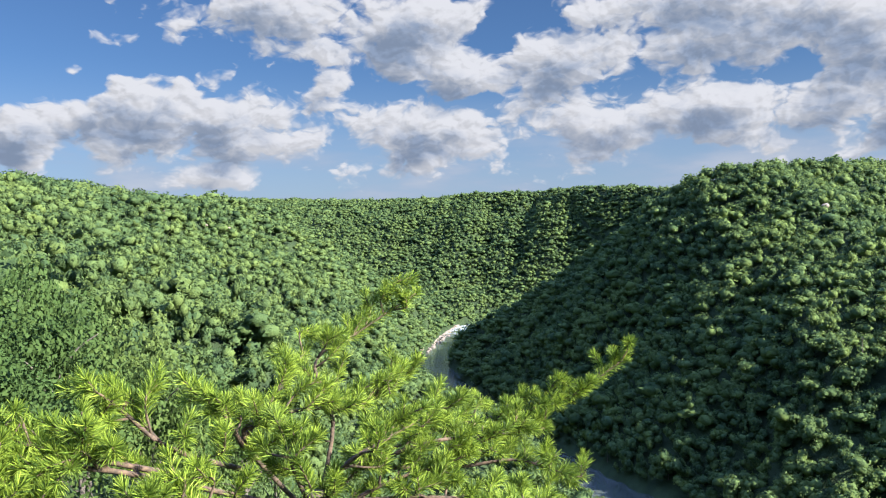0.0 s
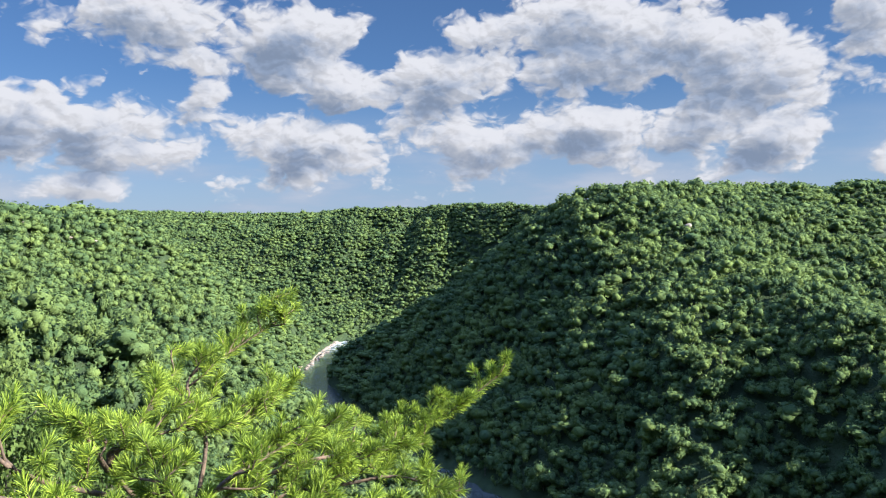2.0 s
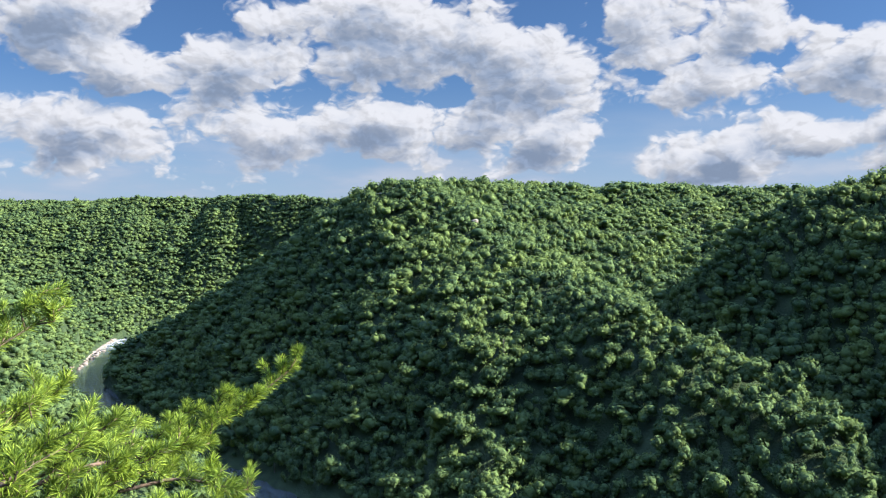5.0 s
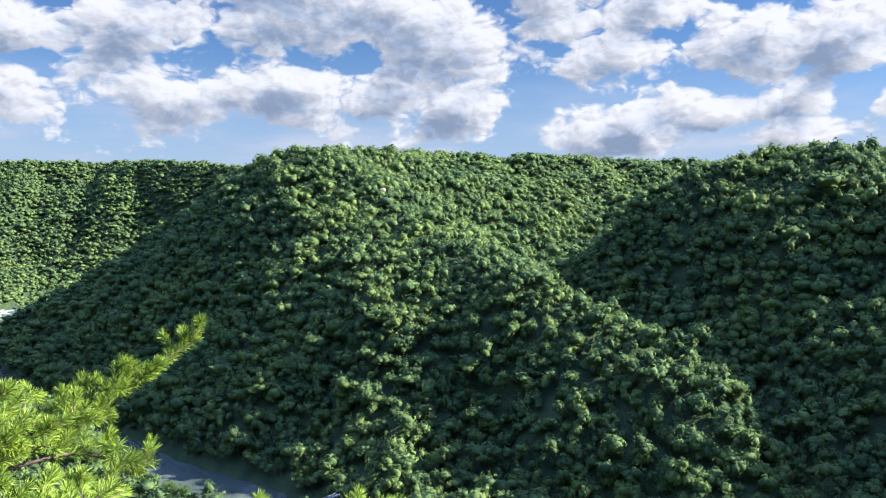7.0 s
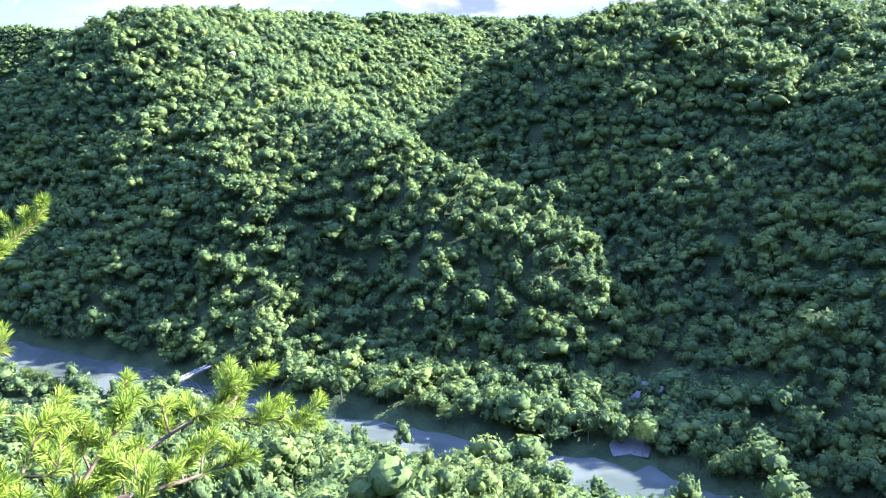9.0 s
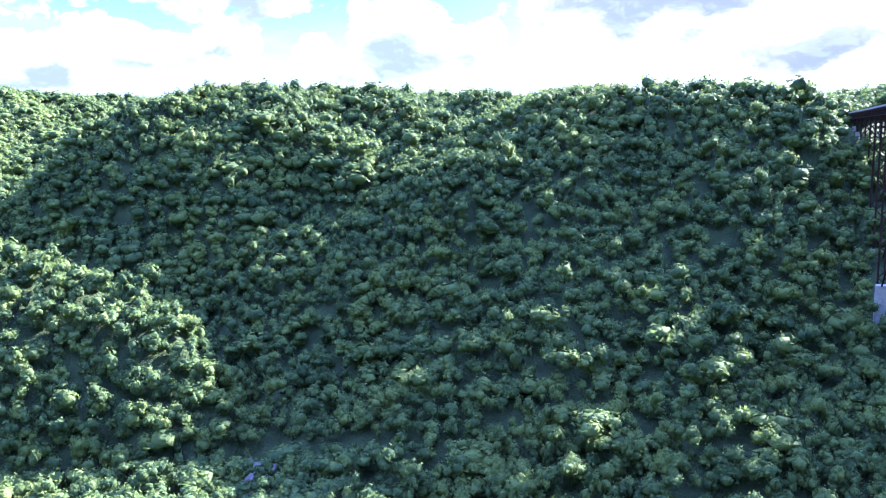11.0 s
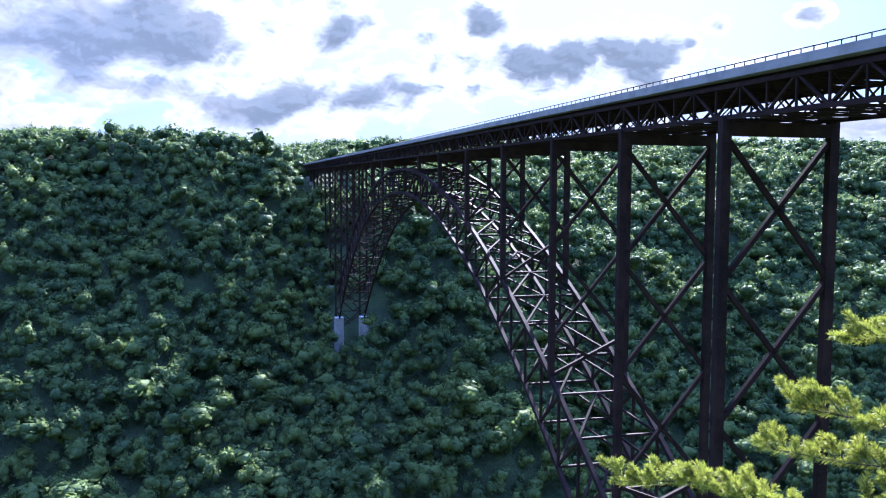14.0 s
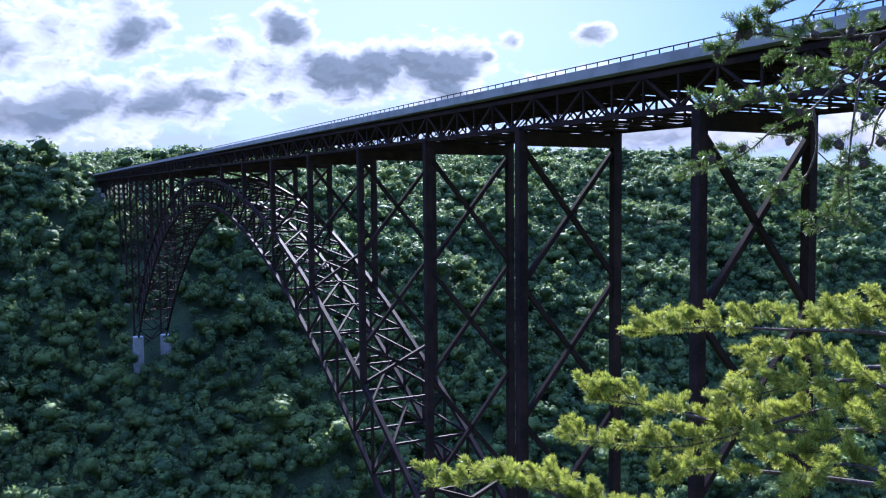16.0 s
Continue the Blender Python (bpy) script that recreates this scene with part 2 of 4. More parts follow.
def fast_mesh(name, verts, tris, mat, smooth=False):
    """A triangle mesh from two arrays."""
    me = bpy.data.meshes.new(name)
    me.vertices.add(len(verts))
    me.vertices.foreach_set("co", np.ascontiguousarray(verts, dtype=np.float32).ravel())
    me.loops.add(tris.size)
    me.loops.foreach_set("vertex_index", np.ascontiguousarray(tris, dtype=np.int32).ravel())
    me.polygons.add(len(tris))
    me.polygons.foreach_set("loop_start", np.arange(0, tris.size, 3, dtype=np.int32))
    if smooth:
        me.polygons.foreach_set("use_smooth", np.ones(len(tris), dtype=bool))
    me.materials.append(mat)
    me.update(calc_edges=True)
    return me


class Shape:
    """Collects boxes and prisms into one mesh."""

    def __init__(self):
        self.verts, self.faces = [], []

    def box(self, lo, hi):
        b = len(self.verts)
        for z in (lo[2], hi[2]):
            self.verts += [(lo[0], lo[1], z), (hi[0], lo[1], z), (hi[0], hi[1], z), (lo[0], hi[1], z)]
        self.faces += [tuple(b + i for i in f) for f in
                       ((3, 2, 1, 0), (4, 5, 6, 7), (0, 1, 5, 4), (1, 2, 6, 5), (2, 3, 7, 6), (3, 0, 4, 7))]
        return self

    def bar(self, a, b, w, h=None, up=(0, 0, 1)):
        """A box girder from a to b, w wide and h deep."""
        h = h or w
        a, b = Vector(a), Vector(b)
        d = (b - a).normalized()
        u = Vector(up)
        if abs(d.dot(u)) > 0.98:
            u = Vector((1, 0, 0))
        s = d.cross(u).normalized()
        t = s.cross(d)
        k = len(self.verts)
        for p in (a, b):
            for i, j in ((-1, -1), (1, -1), (1, 1), (-1, 1)):
                self.verts.append(tuple(p + s * (i * w / 2) + t * (j * h / 2)))
        self.faces += [tuple(k + i for i in f) for f in
                       ((0, 1, 2, 3), (7, 6, 5, 4), (0, 4, 5, 1), (1, 5, 6, 2), (2, 6, 7, 3), (3, 7, 4, 0))]
        return self

    def make(self, name, mat, parent=None, label=""):
        return link_mesh(name, self.verts, self.faces, mat, parent, label)


# ---- terrain ----
# crest lines and stream lines of the gorge, x y z along each
SPUR = [
    (480, 388, 40), (495, 404, 72), (512, 436, 96), (511, 475, 114), (500, 513, 130), (482, 579, 148), (472, 641, 166), (467, 746, 190), (455, 868, 215),
    (447, 950, 256), (442, 1007, 278), (434, 1065, 308), (419, 1103, 316), (369, 1163, 306), (340, 1203, 288), (285, 1299, 232),
    (206, 1385, 167), (90, 1480, 80)]
EAST_PLATEAU = [
    (419, 1103, 316), (635, 1191, 324), (813, 1261, 322), (948, 1289, 333), (1131, 1269, 330), (1314, 1230, 328), (1700, 1200, 330)]
CREEK_RIDGE = [
    (600, 800, 150), (661, 750, 220), (713, 701, 274), (774, 664, 298), (825, 633, 304), (921, 564, 305), (1006, 493, 303),
    (1154, 330, 298), (1500, 400, 320)]
DOME = [
    (1154, 330, 298), (1000, 262, 296), (922, 231, 294), (884, 166, 297), (877, 69, 295), (860, -19, 288)]
DOME_BUTTRESS = [(900, 195, 292), (800, 168, 236), (690, 142, 168), (610, 132, 118), (540, 132, 74), (480, 132, 34)]
SOUTH_RIDGE = [
    (1040, -85, 268), (1147, -85, 297), (1191, -144, 303), (1234, -199, 310), (1160, -500, 311), (1079, -726, 311), (1011, -817, 309),
    (939, -899, 304), (904, -1003, 296), (859, -1230, 275), (760, -1600, 280)]
WEST_RIDGE = [
    (-900, 300, 310), (-700, 560, 312), (-560, 760, 312), (-476, 879, 310), (-461, 1053, 306), (-418, 1178, 298), (-341, 1286, 300),
    (-293, 1349, 284), (-278, 1403, 266), (-208, 1516, 217), (-138, 1634, 157), (-70, 1739, 98), (2, 1820, 44)]
HEAD_RIDGE = [
    (-1500, 2700, 375), (-846, 3190, 383), (-635, 3238, 373), (-415, 3274, 367), (-189, 3290, 365), (-6, 3100, 360), (134, 2847, 368),
    (380, 2774, 366), (414, 2618, 368), (538, 2441, 360), (639, 2261, 345), (900, 2150, 345), (1500, 2000, 340)]
HEAD_BUTTRESS = [(134, 2847, 368), (60, 2640, 262), (40, 2500, 150), (70, 2380, 60)]
MIDDLE_BUTTRESS = [(414, 2618, 368), (330, 2450, 240), (270, 2340, 110), (250, 2290, 40)]
LOOKOUT_RIM = [
    (0, 0, 245), (-25, 15, 238), (-60, 80, 222), (-110, 190, 222), (-200, 310, 232), (-350, 370, 262), (-500, 400, 290),
    (-900, 300, 310)]
LOOKOUT_SHOULDER = [
    (0, 0, 245), (-10, -60, 252), (-30, -130, 262), (-150, -350, 285), (-400, -800, 300), (-700, -1500, 310)]
SPUR_NOSE = [(352, 480, 12), (385, 506, 52), (430, 537, 98), (482, 579, 148)]
CRESTS = [SPUR, SPUR_NOSE, HEAD_BUTTRESS, MIDDLE_BUTTRESS, EAST_PLATEAU, CREEK_RIDGE, DOME, DOME_BUTTRESS, SOUTH_RIDGE, WEST_RIDGE, HEAD_RIDGE, LOOKOUT_RIM, LOOKOUT_SHOULDER]
RIVER = [
    (-500, -1700, 0), (60, -1200, 0), (270, -750, 0), (400, -350, 0), (430, -90, 0), (400, 150, 0), (330, 330, 0),
    (256, 470, 0), (190, 650, 0), (125, 800, 0), (70, 1000, 0), (10, 1230, 0), (-30, 1500, 0), (15, 1850, 0),
    (70, 2130, 0), (190, 2230, 0), (420, 2180, 0), (700, 1980, 0), (1100, 1850, 0), (1800, 1700, 0)]
CREEK = [
    (392, 296, 3), (440, 335, 5), (490, 352, 7), (545, 420, 34), (572, 560, 80), (588, 720, 118), (680, 880, 165),
    (850, 1010, 215), (1100, 1090, 265)]
CREEK_BRANCH = [
    (540, 412, 32), (595, 420, 78), (660, 425, 125), (770, 385, 190), (900, 340, 245), (1030, 320, 280)]
BRIDGE_GULLY = [
    (430, -30, 4), (640, -45, 92), (700, -50, 128), (760, -50, 172), (880, -58, 238), (990, -62, 262)]
HEAD_GULLY = [
    (75, 2120, 4), (-90, 2330, 60), (-260, 2480, 120), (-500, 2600, 190), (-900, 2650, 260)]
NOTCH_GULLY = [(160, 2270, 12), (200, 2420, 120), (250, 2600, 250)]
LOOKOUT_GULLY = [
    (215, 585, 3), (120, 480, 18), (40, 400, 42), (-30, 330, 85), (-75, 260, 140)]
WEST_GULLY = [
    (95, 930, 5), (-60, 660, 90), (-180, 500, 160), (-330, 430, 215)]
RAIL_BENCH = [
    (326, 515, 6), (356, 470, 7), (386, 424, 7), (408, 385, 8), (450, 345, 6)]
BANK_GULLY = [
    (62, 1005, 2), (0, 960, 12), (-55, 925, 34), (-120, 880, 70)]
STREAMS = [RIVER, CREEK, CREEK_BRANCH, BRIDGE_GULLY, HEAD_GULLY, NOTCH_GULLY, LOOKOUT_GULLY, WEST_GULLY, RAIL_BENCH, BANK_GULLY]


def samples(lines, step=22.0):
    out = []
    for line in lines:
        for a, b in zip(line, line[1:]):
            a, b = np.array(a, float), np.array(b, float)
            k = max(2, int(np.linalg.norm(b - a) / step))
            out += [a + (b - a) * i / k for i in range(k)]
        out.append(np.array(line[-1], float))
    return np.array(out)


def field(x, y, pts, power=5):
    """Distance to the nearest sample, and the height blended from the near ones."""
    d2 = (x[:, None] - pts[None, :, 0]) ** 2 + (y[:, None] - pts[None, :, 1]) ** 2 + 4.0
    w = d2 ** (-power / 2)
    return np.sqrt(d2.min(1)), (w * pts[None, :, 2]).sum(1) / w.sum(1)


def waves(x, y, scale, seed):
    """Smooth pseudo-random relief between -1 and 1."""
    rng = np.random.default_rng(seed)
    out = np.zeros_like(x)
    for k in range(14):
        a, p, f = rng.uniform(0, 2 * np.pi), rng.uniform(0, 2 * np.pi), rng.uniform(0.6, 1.7) * 2 * np.pi / scale
        out += np.sin((x * np.cos(a) + y * np.sin(a)) * f + p)
    return out / 5.0


CREST_PTS, STREAM_PTS = samples(CRESTS), samples(STREAMS)


def height(x, y):
    x, y = np.asarray(x, float), np.asarray(y, float)
    out = np.empty_like(x)
    for i in range(0, len(x), 4000):
        xs, ys = x[i:i + 4000], y[i:i + 4000]
        dr, zr = field(xs, ys, CREST_PTS)
        dv, zv = field(xs, ys, STREAM_PTS)
        flat = np.where(zv < 8, 34.0, 4.0)
        channel = 6.0 * np.clip((42 - dv) / 24, 0, 1) * (zv < 3)
        dv = np.maximum(dv - flat, 0.0)
        t = dv / (dv + dr + 1e-6)
        # the far slopes swell out below rounded crests
        swell = 0.45 * np.clip((np.hypot(xs, ys) - 320) / 220, 0, 1) * (0.3 + 0.7 * np.clip((ys - 330) / 150, 0, 1))
        h = zv + (zr + 3.0 * (zr > 250) - zv) * ((1 - swell) * t ** 0.92 + swell * (1 - (1 - t) ** 1.5))
        rough = np.clip(t * 4, 0, 1) * np.clip(dr / 60, 0.08, 1)
        h += rough * (12.0 * waves(xs, ys, 170, 3) + 5.5 * waves(xs, ys, 62, 4))
        h -= channel
        # the bluff under the lookout falls away to the river
        d = np.hypot(xs, ys)
        bearing = np.degrees(np.arctan2(-xs, ys))
        face = np.clip((12 - bearing) / 8, 0, 1) * np.clip((bearing + 172) / 14, 0, 1)
        bluff = np.interp(d, [0, 3, 8, 30, 100, 200, 300, 400, 520, 620], [245.3, 245.2, 238, 214, 160, 108, 66, 34, 18, 3])
        reach = np.interp(bearing, [-60, -30, -18, -8, 5], [420, 480, 690, 800, 720])
        k = face * np.clip((reach + 60 - d) / 160, 0, 1)
        h = np.where(h > bluff, h + (bluff - h) * k, h)
        out[i:i + 4000] = h
    return out


def grid_axis(lo, hi, step, outer, coarse):
    a = np.arange(lo, hi + 1, step)
    a = np.sort(np.concatenate([a[np.abs(a) > 38], np.arange(-36, 37, 3)]))
    return np.concatenate([np.arange(outer[0], lo, coarse), a, np.arange(hi + coarse, outer[1] + 1, coarse)])


GX, GY = grid_axis(-1000, 1500, 16, (-4600, 4600), 300), grid_axis(-1400, 3320, 16, (-4600, 4600), 250)
XX, YY = np.meshgrid(GX, GY, indexing="ij")
ZZ = height(XX.ravel(), YY.ravel()).reshape(XX.shape)


def ground_at(x, y):
    """Height of the ground by the terrain's own grid."""
    i = np.clip(np.searchsorted(GX, x) - 1, 0, len(GX) - 2)
    j = np.clip(np.searchsorted(GY, y) - 1, 0, len(GY) - 2)
    u, v = (x - GX[i]) / (GX[i + 1] - GX[i]), (y - GY[j]) / (GY[j + 1] - GY[j])
    return (ZZ[i, j] * (1 - u) * (1 - v) + ZZ[i + 1, j] * u * (1 - v) + ZZ[i, j + 1] * (1 - u) * v + ZZ[i + 1, j + 1] * u * v)


def build_terrain():
    nx, ny = len(GX), len(GY)
    verts = np.stack([XX.ravel(), YY.ravel(), ZZ.ravel()], 1)
    i, j = np.meshgrid(np.arange(nx - 1), np.arange(ny - 1), indexing="ij")
    a = (i * ny + j).ravel()
    b, c, d = a + ny, a + ny + 1, a + 1
    tris = np.concatenate([np.stack([a, b, c], 1), np.stack([a, c, d], 1)])
    ob = new("ground", fast_mesh("ground", verts, tris, GROUND, True))
    tagged(ob, "steep forested gorge slopes with dark leafy forest floor", "ground", kind="structure")


def build_river():
    line = [Vector(p) for p in STREAMS[0]]
    pts = []
    for a, b in zip(line, line[1:]):
        k = max(2, int((b - a).length / 60))
        pts += [a.lerp(b, i / k) for i in range(k)]
    pts.append(line[-1])
    verts, faces = [], []
    for i, p in enumerate(pts):
        d = (pts[min(i + 1, len(pts) - 1)] - pts[max(i - 1, 0)]).normalized()
        s = Vector((-d.y, d.x, 0)) * 60
        verts += [p + s - Vector((0, 0, 1.2)), p - s - Vector((0, 0, 1.2))]
        if i:
            k = 2 * i
            faces.append((k - 2, k - 1, k + 1, k))
    ob = link_mesh("water", verts, faces, WATER)
    tagged(ob, "greenish brown river winding along the gorge floor", "river", kind="structure")


build_terrain()
build_river()


# ---- forest ----
def ico(sub):
    bm = bmesh.new()
    bmesh.ops.create_icosphere(bm, subdivisions=sub, radius=1.0)
    v = np.array([p.co[:] for p in bm.verts])
    f = np.array([[p.index for p in q.verts] for q in bm.faces])
    bm.free()
    return v, f


def crown_template(rng, lobes, big, sprays, size, loose=0.26):
    """One broadleaf crown about 1 wide and 1 high: a ragged core in billows, clothed in sprays of leaves."""
    v, f = ico(0)
    verts, tris, hubs = [], [], []
    for k in range(lobes):
        if k == 0:
            mid, r = np.array([0.0, 0.0, 0.60]), big * 1.15
        else:
            a = 2.4 * k + rng.uniform(-0.35, 0.35)
            out, up = rng.uniform(0.20, 0.34), rng.uniform(0.22, 0.66)
            mid, r = np.array([np.cos(a) * out, np.sin(a) * out, up]), big * rng.uniform(0.7, 1.1)
        q, _ = np.linalg.qr(rng.normal(size=(3, 3)))
        shape = (v @ q) * (1 + rng.uniform(-0.22, 0.22, len(v)))[:, None] * np.array([1, 1, 0.9])
        verts.append(mid + shape * r * 0.84)
        tris.append(f + k * len(v))
        hubs.append((mid, r))
    base = lobes * len(v)
    for k in range(sprays):
        mid, r = hubs[k % lobes]
        w = rng.normal(size=3) + np.array([0, 0, 0.75])
        w /= np.linalg.norm(w)
        p = mid + w * r * rng.uniform(0.78, 1.22)
        nrm = w + rng.normal(size=3) * loose
        nrm /= np.linalg.norm(nrm)
        s = np.cross(nrm, rng.normal(size=3))
        s /= np.linalg.norm(s)
        t = np.cross(nrm, s)
        q = size * rng.uniform(0.6, 1.35)
        verts.append(np.array([p + s * q, p - s * q * 0.6 + t * q * 0.8, p - s * q * 0.5 - t * q * 0.8]))
        tris.append(np.array([[0, 1, 2]]) + base)
        base += 3
    slot = np.zeros(sum(len(t) for t in tris), dtype=np.int32)
    slot[lobes * len(f):] = 1
    return np.concatenate(verts), np.concatenate(tris), slot


def scatter(rng, x0, x1, y0, y1, step):
    nx, ny = int((x1 - x0) / step), int((y1 - y0) / step)
    i, j = np.meshgrid(np.arange(nx), np.arange(ny), indexing="ij")
    x = x0 + (i.ravel() + rng.uniform(-0.1, 1.1, nx * ny)) * step
    y = y0 + (j.ravel() + rng.uniform(-0.1, 1.1, nx * ny)) * step
    return x, y


def forest_mesh(name, label, rng, x, y, width, tall, templates, mat):
    z = ground_at(x, y)
    verts, tris, slots, base = [], [], [], 0
    pick = rng.integers(0, len(templates), len(x))
    for k, (tv, tf, ts) in enumerate(templates):
        sel = np.where(pick == k)[0]
        if not len(sel):
            continue
        a = rng.uniform(0, 2 * np.pi, len(sel))
        w = width * np.exp(rng.normal(0, 0.33, len(sel)))
        h = tall * np.exp(rng.normal(0, 0.13, len(sel))) * (w / width) ** 0.4
        high = np.clip((300 - z[sel]) / 40, 0.15, 1.0)
        # an even canopy, over which single trees and small stands rise
        stand_up = np.clip(waves(x[sel], y[sel], 70, 9) + 0.5 * waves(x[sel], y[sel], 31, 19) - 0.55, 0, 1.6)
        lone = (rng.uniform(size=len(sel)) > 0.86) * rng.uniform(0.45, 1.1, len(sel))
        lift = (0.42 + high * (rng.uniform(-0.18, 0.18, len(sel)) + 0.5 * stand_up + lone)) * h
        ca, sa = np.cos(a)[:, None], np.sin(a)[:, None]
        vx = (tv[None, :, 0] * ca - tv[None, :, 1] * sa) * w[:, None] + x[sel][:, None]
        vy = (tv[None, :, 0] * sa + tv[None, :, 1] * ca) * w[:, None] + y[sel][:, None]
        vz = tv[None, :, 2] * h[:, None] + (z[sel] + lift - 0.25 * h)[:, None]
        verts.append(np.stack([vx, vy, vz], 2).reshape(-1, 3))
        tris.append((tf[None] + (np.arange(len(sel)) * len(tv))[:, None, None]).reshape(-1, 3) + base)
        slots.append(np.tile(ts, len(sel)))
        base += len(sel) * len(tv)
    me = fast_mesh(name, np.concatenate(verts), np.concatenate(tris), mat, True)
    me.materials.append(SPRAYS)
    me.polygons.foreach_set("material_index", np.concatenate(slots))
    ob = new(name, me)
    return tagged(ob, label, "forest", kind="stuff")


BRIDGE_YAW, BRIDGE_NEAR, BRIDGE_WIDTH = -89.273, 75.6, 20.24


def clear_of_works(x, y, z):
    """Where trees may stand: off the water, off the lookout and off the bridge's deck."""
    keep = (z > 3.0) & (np.hypot((x - 482) * 0.6, y - 345) > 15) & (np.hypot(x - 403, y - 364) > 10)
    on_deck = ((x > -60) & (x < 1060) & (y < -70) & (y > -104) & (z > 236)) | ((x > 855) & (x < 1010) & (y < -38) & (y > -112))
    near_base = (y < -62) & (y > -112) & (((x > 40) & (x < 150)) | ((x > 655) & (x < 705)) | ((x > 745) & (x < 775)))
    d = np.hypot(x, y)
    bearing = np.degrees(np.arctan2(-x, y))
    lookout = (d < 60) | ((d < 235) & (bearing < 45) & (bearing > -175))
    return keep & ~on_deck & ~near_base & ~lookout


BOUNDS = (0, 520, 820, 1250, 5000)  # metres from the lookout: finer crowns nearer


def build_forest():
    rng = np.random.default_rng(11)
    kinds = ([crown_template(rng, 4, 0.29, 130, 0.072, 0.48) for _ in range(10)], [crown_template(rng, 3, 0.32, 70, 0.088, 0.48) for _ in range(10)],
             [crown_template(rng, 1, 0.45, 25, 0.128, 0.48) for _ in range(9)], [crown_template(rng, 1, 0.46, 12, 0.175, 0.45) for _ in range(9)])
    # each distance has trees at its own spacing
    lots = [scatter(rng, -1000, 1500, -1400, 3320, step) for step in (9.0, 8.5, 8.2, 10.0)]
    x, y = np.concatenate([p[0] for p in lots]), np.concatenate([p[1] for p in lots])
    zone = np.repeat(np.arange(4), [len(p[0]) for p in lots])
    mine = np.searchsorted(np.array(BOUNDS[1:4]), np.hypot(x, y), side="right") == zone
    x, y = x[mine], y[mine]
    z = ground_at(x, y)
    # a steep face carries more crowns for its ground plan
    fall = np.hypot(ground_at(x + 6, y) - ground_at(x - 6, y), ground_at(x, y + 6) - ground_at(x, y - 6)) / 12
    steep = np.where(fall > rng.uniform(0.75, 1.6, len(x)))[0]
    x = np.concatenate([x, x[steep] + rng.uniform(-4, 4, len(steep))])
    y = np.concatenate([y, y[steep] + rng.uniform(-4, 4, len(steep))])
    z = ground_at(x, y)
    d = np.hypot(x, y)
    bearing = np.degrees(np.arctan2(-x, y))
    # slopes that face the lookout carry the finer crowns
    seen = (bearing < 31) & (bearing > -148)
    for k in np.linspace(0.04, 0.985, 60):
        seen &= ground_at(x * k, y * k) + 3 < EYE + (z + 21 - EYE) * k
    ok = clear_of_works(x, y, z)
    for i, name in enumerate(("gorge_floor_forest", "spur_forest", "slope_forest", "ridge_forest")):
        sel = ok & seen & (d >= BOUNDS[i]) & (d < BOUNDS[i + 1])
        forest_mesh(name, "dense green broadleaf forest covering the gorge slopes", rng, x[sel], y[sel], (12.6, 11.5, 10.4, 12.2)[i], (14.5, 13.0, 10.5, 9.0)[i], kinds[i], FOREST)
    hidden = ok & ~seen & (rng.uniform(size=len(x)) < 0.03) & (d > 350)
    tv, tf = ico(1)
    blob = [(tv * np.array([0.5, 0.5, 0.5]) + np.array([0, 0, 0.45]), tf, np.zeros(len(tf), dtype=np.int32))]
    forest_mesh("back_forest", "broadleaf forest on the far sides of the ridges", rng, x[hidden], y[hidden], 32.0, 16.0, blob, FOREST)


build_forest()


# ---- bridge ----
def bridge_frame():
    y = radians(BRIDGE_YAW)
    along, across = Vector((-math.sin(y), math.cos(y), 0)), Vector((math.cos(y), math.sin(y), 0))
    m = Matrix((along, across, Vector((0, 0, 1)))).transposed().to_4x4()
    return m


B = bridge_frame()


def grade(u):
    return 0.0154 * (u - 400)


def bp(u, v, z):
    """Along the bridge, across it from the near columns, height on the level of mid span."""
    return B @ Vector((u, BRIDGE_NEAR + v, z + grade(u)))


CROWN, HALF = 398.0, 262.0


def chord_upper(u):
    return 257.9 - 92.0 * ((u - CROWN + 6) / 260) ** 2


def chord_lower(u):
    return 246.5 - 103.0 * ((u - CROWN + 6) / 260) ** 2


def part(name, shape, mat, parent, label=""):
    return shape.make(name, mat, parent, label)


